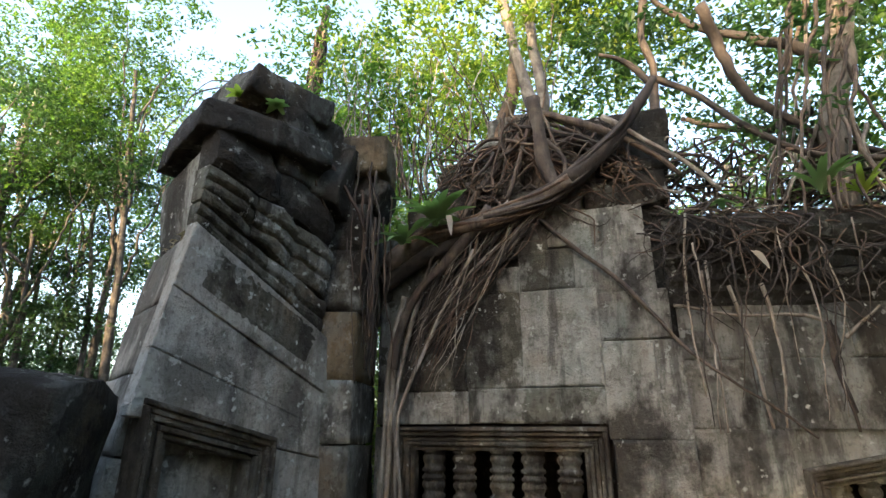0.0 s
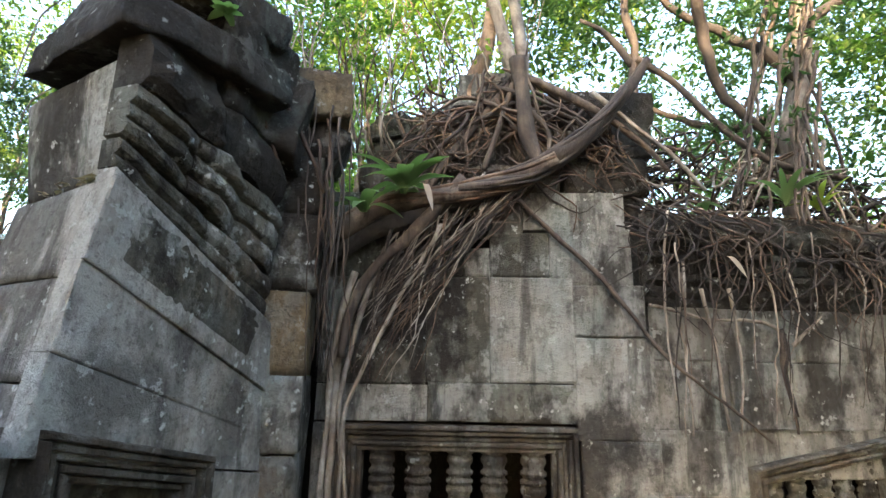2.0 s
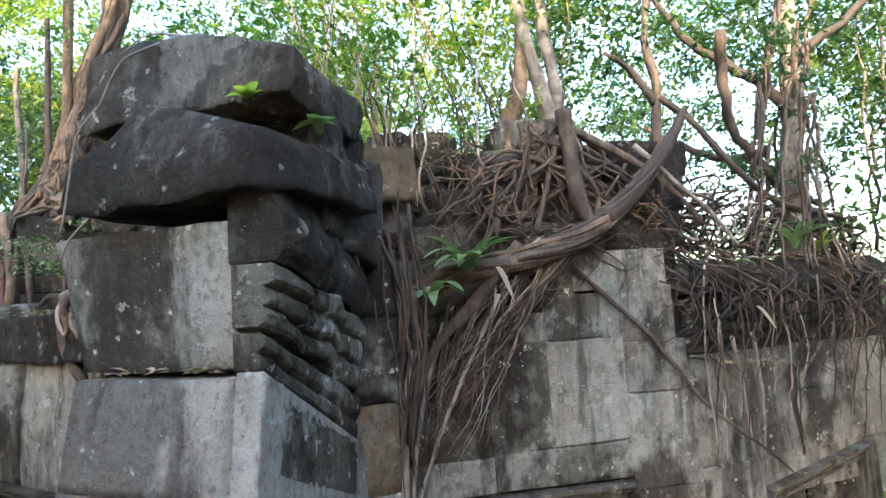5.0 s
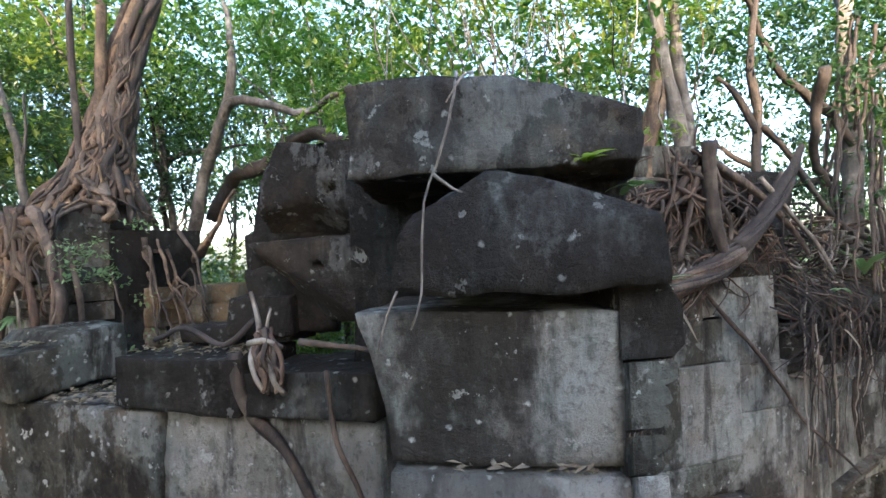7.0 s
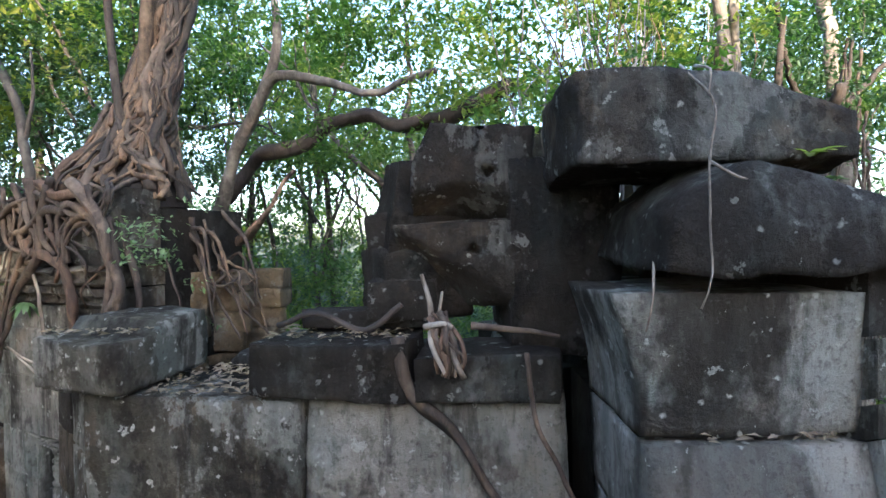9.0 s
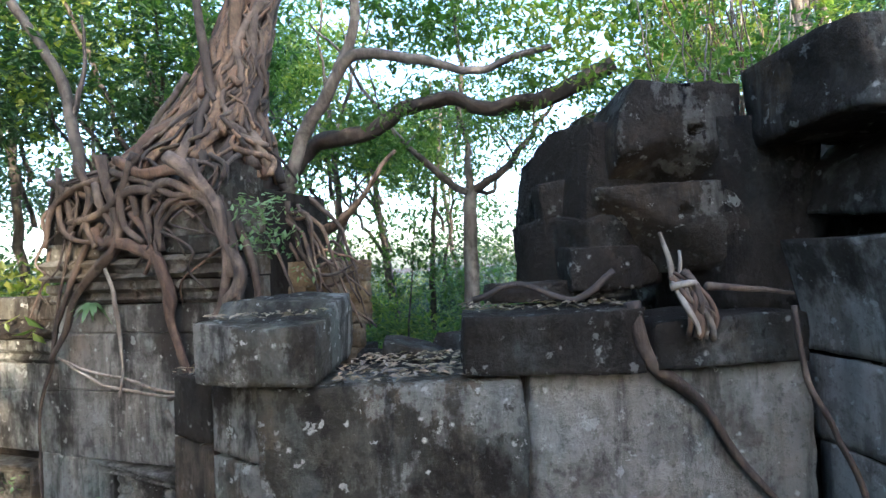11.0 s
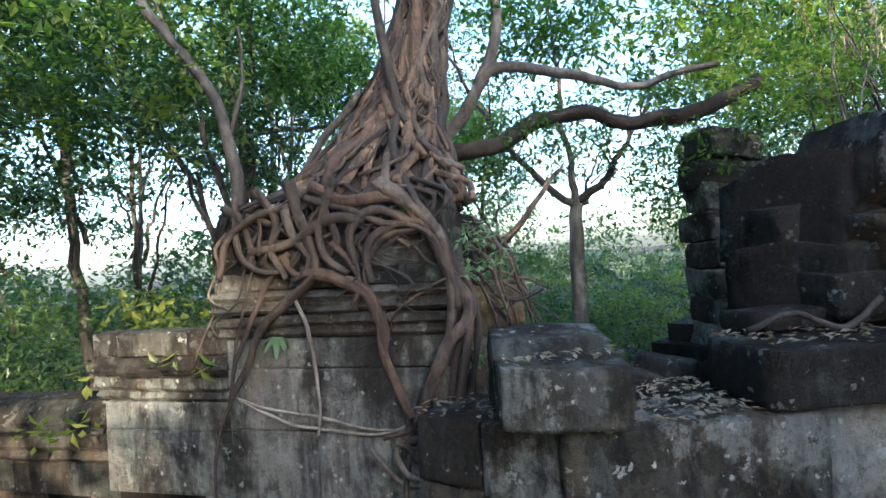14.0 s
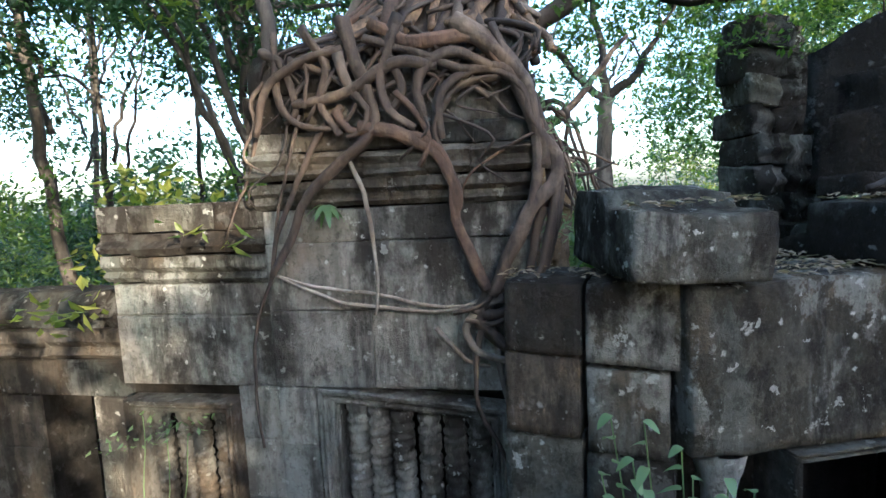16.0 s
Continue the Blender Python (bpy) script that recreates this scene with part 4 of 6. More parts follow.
for pts, d, r0, r1, mt in (
        ([(1.31, 3.41), (1.63, 3.33), (2.02, 3.28), (2.39, 3.20), (2.71, 3.18), (2.82, 3.27)], -0.11, 0.013, 0.018, ROOT_PALE),
        ([(1.31, 3.41), (1.67, 3.27), (1.86, 3.21), (2.16, 3.18), (2.53, 3.16), (2.75, 3.23)], -0.11, 0.014, 0.02, ROOT_PALE),
        ([(1.90, 4.46), (1.73, 4.27), (1.56, 3.96), (1.41, 3.68), (1.34, 3.42), (1.23, 3.15), (1.16, 2.68), (1.19, 2.22)], -0.17, 0.038, 0.012, ROOT),
        ([(1.62, 4.45), (1.53, 4.10), (1.42, 3.75), (1.35, 3.45)], -0.17, 0.02, 0.015, ROOT),
        ([(1.93, 4.19), (2.02, 3.87), (2.06, 3.58), (2.05, 3.22), (2.03, 3.15)], -0.16, 0.026, 0.014, ROOT_PALE),
        ([(1.87, 4.43), (1.97, 4.30), (2.39, 4.26), (2.56, 4.08), (2.58, 3.81), (2.64, 3.60), (2.73, 3.33)], -0.20, 0.05, 0.028, ROOT_RED),
        ([(2.90, 4.7), (3.03, 4.41), (3.10, 4.08), (3.01, 3.69), (2.83, 3.39), (2.76, 3.22), (2.55, 3.15)], -0.18, 0.07, 0.025, ROOT),
        ([(3.0, 4.6), (3.09, 4.35), (3.17, 3.92), (3.09, 3.68), (3.00, 3.34), (2.9, 3.2)], -0.12, 0.06, 0.03, ROOT),
        ([(3.05, 4.5), (3.2, 4.1), (3.22, 3.8), (3.14, 3.45), (3.1, 3.3)], -0.02, 0.05, 0.03, ROOT),
        ([(2.75, 3.20), (2.81, 2.98), (2.83, 2.69), (2.88, 2.46)], -0.12, 0.034, 0.022, ROOT_PALE),
        ([(2.41, 3.05), (2.62, 2.83), (2.77, 2.79)], -0.10, 0.026, 0.02, ROOT_PALE),
        ([(2.75, 3.20), (2.65, 2.62), (2.79, 2.32), (2.96, 2.02)], -0.14, 0.03, 0.02, ROOT),
        ([(1.50, 4.93), (1.51, 4.59), (1.60, 4.40), (1.89, 4.34), (2.09, 4.61)], -0.19, 0.035, 0.028, ROOT),
        ([(1.93, 4.78), (1.98, 4.56), (2.08, 4.43), (2.04, 4.32), (1.95, 4.28)], -0.20, 0.05, 0.03, ROOT),
        ([(2.26, 4.53), (2.38, 4.39), (2.46, 4.22), (2.39, 4.06)], -0.20, 0.035, 0.03, ROOT_RED),
        ([(2.85, 4.87), (2.94, 4.58), (2.71, 4.56), (2.57, 4.48), (2.49, 4.29), (2.55, 4.1)], -0.20, 0.035, 0.03, ROOT),
        ([(2.30, 4.9), (2.18, 4.62), (2.22, 4.42), (2.38, 4.3)], -0.21, 0.045, 0.03, ROOT),
        ([(2.10, 4.85), (2.4, 4.75), (2.65, 4.62), (2.9, 4.62), (3.02, 4.45)], -0.20, 0.05, 0.03, ROOT),
        ([(1.6, 4.75), (1.85, 4.66), (2.05, 4.55), (2.3, 4.60)], -0.19, 0.035, 0.02, ROOT),
        ([(1.30, 4.30), (1.22, 4.05), (1.12, 3.9), (1.05, 3.72)], -0.15, 0.02, 0.010, ROOT),
        ([(2.72, 3.22), (2.85, 3.3), (2.95, 3.2), (2.8, 3.1), (2.62, 3.12)], -0.16, 0.03, 0.02, ROOT)):
    root(FIG, on(F_D, pts, d), r0 * 0.62, r1 * 0.62, mt, sides=9, rough=0.3, wander=0.025, seed=int(pts[0][0] * 50))
for pts, r0, r1 in (
        ([(1.95, 5.0), (2.0, 4.79), (2.10, 4.36), (1.86, 4.13), (1.65, 3.92), (1.51, 3.66), (1.36, 3.42)], 0.06, 0.03),
        ([(2.02, 4.33), (2.27, 4.27), (2.48, 4.18), (2.58, 4.02), (2.62, 3.87), (2.59, 3.75), (2.67, 3.53), (2.77, 3.31)], 0.05, 0.042),
        ([(1.61, 4.51), (1.94, 4.54), (2.26, 4.69), (2.52, 4.67)], 0.035, 0.045), ([(2.43, 4.37), (2.39, 4.55), (2.46, 4.67), (2.63, 4.72), (2.84, 4.62)], 0.04, 0.045),
        ([(2.53, 4.24), (2.53, 4.45), (2.64, 4.58), (2.84, 4.61), (3.0, 4.49), (3.04, 4.33), (3.14, 4.16), (3.13, 4.03)], 0.035, 0.05),
        ([(2.64, 4.9), (2.85, 4.72), (3.03, 4.50), (3.09, 4.26), (3.19, 4.1), (3.17, 3.95), (3.04, 3.79), (2.98, 3.63), (2.89, 3.47), (2.79, 3.27)], 0.065, 0.045),
        ([(3.21, 3.98), (3.18, 3.8), (3.12, 3.56), (3.10, 3.41), (2.97, 3.31)], 0.04, 0.03), ([(2.12, 4.95), (2.34, 4.82), (2.56, 4.80), (2.74, 4.79), (2.95, 4.6)], 0.05, 0.05),
        ([(1.35, 4.32), (1.45, 4.61), (1.71, 4.76), (1.95, 4.8)], 0.03, 0.05), ([(1.40, 4.82), (1.56, 4.72), (1.62, 4.45), (1.55, 4.38)], 0.045, 0.025),
        ([(1.7, 4.95), (1.82, 4.7), (1.78, 4.5), (1.9, 4.3)], 0.045, 0.03), ([(2.3, 4.97), (2.22, 4.78), (2.3, 4.55), (2.2, 4.4)], 0.05, 0.03)):
    root(FIG, on(F_D, pts, -0.19), r0 * 0.72, r1 * 0.72, rf.choice((ROOT, ROOT, ROOT_RED)), sides=10, rough=0.32, wander=0.025, seed=int(pts[0][0] * 70), step=0.04)
for pts, r0, r1 in (([(2.78, 3.3), (2.70, 3.12), (2.82, 2.98), (2.94, 2.86), (2.98, 2.62), (2.95, 2.38)], 0.045, 0.028), ([(2.86, 3.25), (2.74, 3.2), (2.62, 3.06), (2.70, 2.90), (2.88, 2.84)], 0.03, 0.024),
                    ([(2.95, 2.6), (2.88, 2.40), (2.98, 2.22), (3.02, 2.0), (2.94, 1.7)], 0.03, 0.018), ([(3.0, 3.4), (2.92, 3.2), (2.78, 3.14), (2.66, 3.18)], 0.04, 0.03), ([(2.92, 2.3), (2.84, 2.1), (2.9, 1.9)], 0.022, 0.012)):
    root(FIG, on(F_D, pts, -0.15), r0, r1, ROOT_PALE if r0 < 0.04 else ROOT, sides=8, rough=0.35, wander=0.02, seed=int(pts[0][1] * 50), step=0.04)
root(FIG, on(F_D, [(2.50, 7.4), (2.54, 6.49), (2.61, 5.94), (2.71, 5.43), (2.90, 4.97), (3.0, 4.7)], 0.2), 0.03, 0.042, ROOT, sides=8, seed=4)
root(FIG, on(F_D, [(2.95, 8.0), (2.88, 6.61), (2.79, 5.9), (2.80, 5.17), (2.85, 4.8)], 0.35), 0.05, 0.06, TRUNK, sides=8, seed=5)
root(FIG, on(F_D, [(1.95, 4.95), (2.45, 5.40), (2.79, 5.47), (3.12, 5.50), (3.51, 5.66), (4.05, 5.74), (4.42, 5.57), (4.78, 5.58), (5.15, 5.6), (5.7, 5.85)], 2.0), 0.085, 0.07, ROOT_DARK, "limb", sides=10, rough=0.35, wander=0.05, seed=6, step=0.05)
root(FIG, on(F_D, [(2.30, 4.5), (2.68, 5.43), (3.10, 5.98), (3.37, 6.12), (4.00, 5.95), (4.58, 5.80), (5.2, 5.9)], 1.5), 0.085, 0.025, TRUNK_GREY, "limb", sides=9, wander=0.05, seed=7)
root(FIG, on(F_D, [(3.10, 5.98), (3.3, 6.6), (3.2, 7.3)], 1.5), 0.06, 0.03, TRUNK_GREY, "limb", wander=0.05, seed=8)
root(FIG, on(F_D, [(3.15, 4.35), (3.45, 4.6), (3.7, 4.95), (3.8, 5.05)], 1.1), 0.05, 0.015, TRUNK, "limb", wander=0.1, seed=9, rough=0.4)
for k in range(14):
    root(FIG, on(F_D, [(3.05, rf.uniform(3.9, 4.7)), (3.3 + rf.uniform(-0.1, 0.1), rf.uniform(3.8, 4.4)), (3.5 + rf.uniform(-0.2, 0.3), rf.uniform(3.5, 4.1))], rf.uniform(0.3, 1.1)), rf.uniform(0.012, 0.03), 0.008, rf.choice((TRUNK, ROOT)), sides=5, wander=0.08, seed=k + 40)
root(FIG, on(F_D, [(1.37, 4.5), (1.33, 4.78), (1.29, 5.45), (1.02, 6.02), (0.54, 6.70), (0.2, 7.6)], 0.1), 0.052, 0.034, TRUNK_FAR, "stem", wander=0.04, seed=11, sides=9)
root(FIG, on(F_D, [(1.29, 5.40), (1.42, 5.8), (1.40, 6.3)], 0.1), 0.024, 0.012, TRUNK_FAR, "stem", wander=0.04, seed=12)
root(FIG, on(F_D, [(1.6, 4.9), (2.0, 5.35), (2.35, 5.7)], 0.3), 0.035, 0.03, TRUNK_GREY, "stem", wander=0.03, seed=13)


def bough_leaves(parent, centres, n, spread, size, mt, seed, name="crown"):
    return part(name, leaves([tuple(c) for c in centres], n, spread, size, seed), mt, parent)


cents = [F_D @ Vector((rf.uniform(0.0, 6.0), rf.uniform(0.6, 3.2), rf.uniform(6.4, 9.5))) for _ in range(70)]
bough_leaves(FIG, cents, 9000, 0.35, 0.10, LEAF_A, 31)
cents = [F_D @ Vector((rf.uniform(-3.0, 1.2), rf.uniform(0.3, 3.2), rf.uniform(5.4, 8.0))) for _ in range(64)]
bough_leaves(FIG, cents, 13000, 0.33, 0.10, LEAF_B, 32)
cents = [F_D @ Vector((rf.uniform(-2.6, 0.4), rf.uniform(-0.6, 1.2), rf.uniform(5.3, 7.2))) for _ in range(16)]
bough_leaves(FIG, cents, 5200, 0.30, 0.085, LEAF_B, 34)
cents = [F_D @ Vector((3.2 + 0.08 * k, 2.0 + rf.uniform(-0.3, 0.3), 5.55 + rf.uniform(-0.35, 0.5))) for k in range(30)]
bough_leaves(FIG, cents, 1500, 0.14, 0.08, LEAF_A, 33)

# ---- the forked tree beyond the broken wall ----
FORK = empty("forked_tree", "slim grey tree forking into spreading boughs beyond the wall", "tree", "forest trees")
fk = Vector((0.29, 8.17, 4.9))
root(FORK, [(0.22, 8.2, 1.5), (0.25, 8.2, 3.4), fk], 0.11, 0.085, TRUNK_GREY, "trunk", wander=0.03, seed=3)
for end, r, mt in (((0.95, 8.0, 5.35), 0.06, ROOT_DARK), ((-0.45, 8.45, 5.5), 0.05, TRUNK_GREY), ((0.35, 8.3, 6.0), 0.05, TRUNK_GREY), ((0.9, 8.4, 5.0), 0.035, TRUNK_GREY)):
    e = Vector(end)
    tip = fk + (e - fk) * 2.3 + Vector((0, 0, 0.6))
    root(FORK, [fk, fk.lerp(e, 0.55) + Vector((0, 0, -0.05)), e, tip], r, 0.012, mt, "limb", wander=0.09, seed=int(r * 900), step=0.08)
    for q in range(3):
        s = e.lerp(tip, 0.3 * q)
        t2 = s + Vector((rf.uniform(-0.8, 0.8), rf.uniform(-0.5, 0.5), rf.uniform(0.2, 0.8)))
        root(FORK, [s, s.lerp(t2, 0.5) + Vector((0, 0, 0.1)), t2], 0.016, 0.006, mt, "limb", wander=0.06, seed=q, sides=5, step=0.08)
bough_leaves(FORK, [fk + Vector((rf.uniform(-1.8, 2.2), rf.uniform(-0.6, 1.2), rf.uniform(0.5, 2.8))) for _ in range(44)], 5200, 0.28, 0.085, LEAF_A, 35)

# ---- the root tree over the north wall ----
TREE_N = empty("root_tree", "pale forked tree whose roots mat the broken north wall", "tree")
for pts, d, r0, r1, mt in (
        ([(2.55, 4.12), (2.43, 4.5), (2.40, 4.9), (2.38, 5.20)], -0.16, 0.05, 0.07, ROOT),
        ([(2.38, 5.15), (2.30, 5.45), (2.20, 5.89), (2.05, 6.89), (1.95, 7.9)], 0.1, 0.07, 0.05, TRUNK_GREY),
        ([(2.38, 5.15), (2.46, 5.35), (2.37, 6.00), (2.34, 6.80), (2.4, 7.9)], 0.12, 0.06, 0.045, TRUNK_GREY),
        ([(1.98, 4.6), (1.95, 5.0), (2.1, 5.5), (2.15, 6.2)], 0.15, 0.12, 0.04, TRUNK),
        ([(0.87, 3.61), (1.29, 3.86), (1.86, 3.96), (2.40, 4.12), (2.66, 4.26)], -0.15, 0.095, 0.07, ROOT),
        ([(2.66, 4.26), (2.84, 4.40), (3.11, 4.65), (3.34, 4.97), (3.50, 5.2)], -0.14, 0.1, 0.03, ROOT_DARK),
        ([(3.40, 4.6), (3.52, 5.1), (3.58, 5.6), (3.50, 6.1), (3.62, 6.8)], 0.35, 0.05, 0.035, ROOT_DARK),
        ([(3.56, 5.45), (3.3, 5.8), (3.05, 5.95)], 0.35, 0.04, 0.02, ROOT_DARK),
        ([(3.58, 5.5), (3.95, 5.2), (4.3, 4.75), (4.8, 4.4), (5.4, 4.25)], 0.3, 0.035, 0.03, ROOT_DARK),
        ([(0.80, 3.45), (1.2, 3.68), (1.7, 3.85), (2.2, 4.0)], -0.10, 0.10, 0.06, ROOT_DARK),
        ([(2.33, 3.97), (2.85, 3.44), (3.06, 3.22), (3.40, 2.77), (3.72, 2.45), (3.96, 2.26), (4.23, 2.02)], -0.05, 0.022, 0.010, ROOT),
        ([(1.9, 4.1), (1.55, 3.7), (1.2, 3.35), (1.0, 3.0), (0.93, 2.6)], -0.12, 0.06, 0.03, ROOT),
        ([(1.05, 3.22), (0.91, 2.68), (0.89, 2.08), (0.87, 1.50), (0.88, 0.4)], -0.05, 0.03, 0.026, ROOT_PALE),
        ([(1.0, 3.3), (0.86, 2.6), (0.84, 2.0), (0.82, 1.4), (0.8, 0.4)], -0.06, 0.028, 0.024, ROOT_PALE),
        ([(1.25, 3.5), (1.05, 2.9), (0.95, 2.3), (0.98, 1.7), (0.95, 0.4)], -0.08, 0.022, 0.018, ROOT_PALE),
        ([(1.7, 3.7), (1.35, 3.0), (1.12, 2.5), (0.98, 2.1), (1.03, 1.5), (1.0, 0.3)], -0.10, 0.018, 0.016, ROOT_PALE),
        ([(2.38, 5.1), (2.7, 4.95), (3.07, 4.72), (3.4, 4.45), (3.62, 4.2)], -0.08, 0.045, 0.02, ROOT),
        ([(3.0, 4.9), (3.3, 4.62), (3.6, 4.35), (3.9, 4.0)], -0.12, 0.025, 0.015, ROOT_PALE),
        ([(2.38, 5.1), (1.92, 4.52), (1.70, 4.2), (1.60, 4.0)], -0.05, 0.04, 0.03, ROOT),
        ([(2.34, 5.0), (2.2, 4.6), (2.07, 4.19)], -0.10, 0.03, 0.02, ROOT),
        ([(2.4, 4.8), (2.62, 4.5), (2.60, 4.12)], -0.12, 0.028, 0.02, ROOT)):
    root(TREE_N, on(F_B, pts, d), r0, r1, mt, "stem" if pts[-1][1] > 5.1 else "root", sides=8, rough=0.28, wander=0.02, seed=int(pts[0][0] * 40))
for k in range(16):
    a, b = (0, 5) if k % 2 else (2, 8)
    beam = [(0.87, 3.61), (1.29, 3.86), (1.86, 3.96), (2.40, 4.12), (2.66, 4.26), (2.84, 4.40), (3.11, 4.65), (3.28, 4.88)][a:b]
    root(TREE_N, [F_B @ Vector((u, -0.14 + 0.09 * math.cos(k + 1.7 * u), z + 0.085 * math.sin(k + 1.7 * u))) for u, z in beam], rf.uniform(0.01, 0.03), rf.uniform(0.008, 0.02), rf.choice((ROOT, ROOT_DARK, ROOT_DARK, ROOT_RED)), sides=6, rough=0.35, wander=0.02, seed=k + 640)
for k in range(52):
    s = (rf.uniform(1.9, 2.5), rf.uniform(4.6, 5.15))
    e = (rf.uniform(1.2, 3.5), rf.uniform(4.05, 4.7))
    m1 = ((s[0] + e[0]) / 2 + rf.uniform(-0.2, 0.2), (s[1] + e[1]) / 2 + rf.uniform(-0.05, 0.2))
    root(TREE_N, [F_B @ Vector((*p[:1], rf.uniform(-0.12, 0.02), p[1])) for p in (s, m1, e, (e[0] + rf.uniform(-0.3, 0.3), e[1] - rf.uniform(0.05, 0.35)))], rf.uniform(0.007, 0.022), 0.005,
         rf.choice((ROOT, ROOT_RED, ROOT_RED, ROOT_DARK)), sides=5, wander=0.06, seed=k)
for k in range(70):
    u = rf.uniform(1.3, 2.7)
    top = (u, 3.75 + 0.33 * (u - 1.0))
    q = rf.uniform(0.15, 0.75)
    end = (0.92 + 0.75 * q * rf.uniform(0.4, 1.3), rf.uniform(2.2, 3.0) + 0.3 * q)
    root(TREE_N, on(F_B, [top, ((top[0] + end[0]) / 2 + rf.uniform(-0.12, 0.1), (top[1] + end[1]) / 2 + rf.uniform(-0.12, 0.06)), end], -0.05 - rf.uniform(0, 0.08)), rf.uniform(0.004, 0.012), 0.003,
         rf.choice((ROOT, ROOT_RED, ROOT_DARK, ROOT_DARK, ROOT_PALE)), sides=5, wander=0.06, seed=k + 70)
for k in range(90):
    u, z = rf.uniform(1.45, 3.2), rf.uniform(4.1, 5.2)
    z = min(z, 5.35 - 0.75 * abs(u - 2.1))
    pts = []
    for _ in range(rf.randint(3, 6)):
        pts.append(F_B @ Vector((u, rf.uniform(-0.14, 0.04), z)))
        u, z = u + rf.uniform(-0.25, 0.25), z - rf.uniform(-0.08, 0.25)
    root(TREE_N, pts, rf.uniform(0.005, 0.016), 0.004, rf.choice((ROOT, ROOT_RED, ROOT_RED, ROOT_DARK, TRUNK)), sides=5, wander=0.05, seed=k + 3100)
for k in range(30):
    x, y = rf.uniform(0.62, 1.0), rf.uniform(4.35, 4.9)
    root(TREE_N, [(x, y - 0.1, rf.uniform(3.7, 4.5)), (x + 0.05, y - 0.15, rf.uniform(3.3, 3.6)), (x + rf.uniform(-0.1, 0.2), y - 0.05, rf.uniform(2.4, 3.1))], rf.uniform(0.006, 0.016), 0.004, rf.choice((ROOT, ROOT_RED, ROOT_DARK)), sides=5, wander=0.05, seed=k + 170)

# ---- root tangle over the eastern cornice, with its tree ----
TANGLE = empty("root_tangle", "mat of dry hanging roots over the crumbling cornice", "roots")
for pts, d, r0, r1, mt in (
        ([(0.14, 3.84), (0.06, 3.14), (0.09, 2.33)], -0.15, 0.012, 0.007, ROOT_PALE), ([(0.24, 3.42), (0.22, 2.76), (0.21, 2.04)], -0.15, 0.013, 0.007, ROOT_PALE),
        ([(0.40, 3.2), (0.46, 2.95), (0.53, 2.41), (0.55, 2.08)], -0.10, 0.02, 0.012, ROOT_PALE), ([(0.66, 3.2), (0.68, 3.03), (0.70, 2.58), (0.65, 2.08)], -0.10, 0.016, 0.008, ROOT_PALE),
        ([(1.11, 2.86), (1.09, 2.6), (1.11, 2.49), (1.13, 2.06)], -0.08, 0.03, 0.010, ROOT), ([(1.08, 2.88), (1.13, 2.7), (1.08, 2.5), (1.15, 2.2)], -0.10, 0.02, 0.008, ROOT_DARK),
        ([(-0.04, 3.06), (0.43, 2.97), (0.96, 2.93), (1.11, 2.86)], -0.08, 0.012, 0.014, ROOT_PALE), ([(1.50, 3.00), (1.20, 2.75)], -0.08, 0.008, 0.02, ROOT_PALE)):
    root(TANGLE, on(F_B2, pts, d), r0, r1, mt, sides=6, rough=0.25, wander=0.02, seed=int(pts[0][0] * 90 + 9))
for k in range(110):
    u = rf.uniform(-0.1, 2.5)
    z = rf.uniform(3.7, 4.05) - 0.08 * u
    pts = [(u + rf.uniform(-0.4, 0.4), rf.uniform(0.0, 0.35), z + 0.05), (u, -0.16 - rf.uniform(0, 0.1), z - 0.15)]
    for _ in range(rf.randint(1, 4)):
        u, z = u + rf.uniform(-0.3, 0.3), z - rf.uniform(0.1, 0.3)
        pts.append((u, -0.14 - rf.uniform(0, 0.12), z - 0.1))
    root(TANGLE, [F_B2 @ Vector(p) for p in pts], rf.uniform(0.005, 0.017), 0.003, rf.choice((ROOT, ROOT_DARK, ROOT_DARK, ROOT_DARK, ROOT_RED)), sides=5, wander=0.06, seed=k + 300)
for k in range(120):
    u = rf.uniform(-0.2, 2.4)
    top = 4.75 - 0.22 * u
    z = rf.uniform(3.95, top)
    pts = [(u, rf.uniform(0.0, 0.5), z)]
    for _ in range(rf.randint(3, 6)):
        u += rf.uniform(-0.35, 0.35)
        z = max(3.6, min(top, z + rf.uniform(-0.3, 0.2)))
        pts.append((u, rf.uniform(-0.14, 0.4), z))
    root(TANGLE, [F_B2 @ Vector(p) for p in pts], rf.uniform(0.006, 0.022), 0.004, rf.choice((ROOT, ROOT_DARK, ROOT_DARK, ROOT_RED, ROOT_PALE)), sides=5, wander=0.06, seed=k + 2300)
for k in range(22):
    u, z = rf.uniform(0.1, 2.3), rf.uniform(3.0, 3.5)
    root(TANGLE, [F_B2 @ Vector(p) for p in ((u, -0.2, z + 0.3), (u + rf.uniform(-0.06, 0.06), -0.19, z - 0.1), (u + rf.uniform(-0.1, 0.1), -0.12, z - rf.uniform(0.4, 1.2)))], rf.uniform(0.006, 0.012), 0.003, rf.choice((ROOT, ROOT_PALE, ROOT_DARK)), sides=5, wander=0.05, seed=k + 2500)
part("foliage", leaves([tuple(F_B2 @ Vector((rf.uniform(-0.2, 2.5), rf.uniform(0.2, 1.2), rf.uniform(4.1, 5.1)))) for _ in range(36)], 2600, 0.16, 0.07, 41), LEAF_B, TANGLE)
TREE_E = empty("tree", "vine-hung grey tree standing on the wall top", "tree", "forest trees")
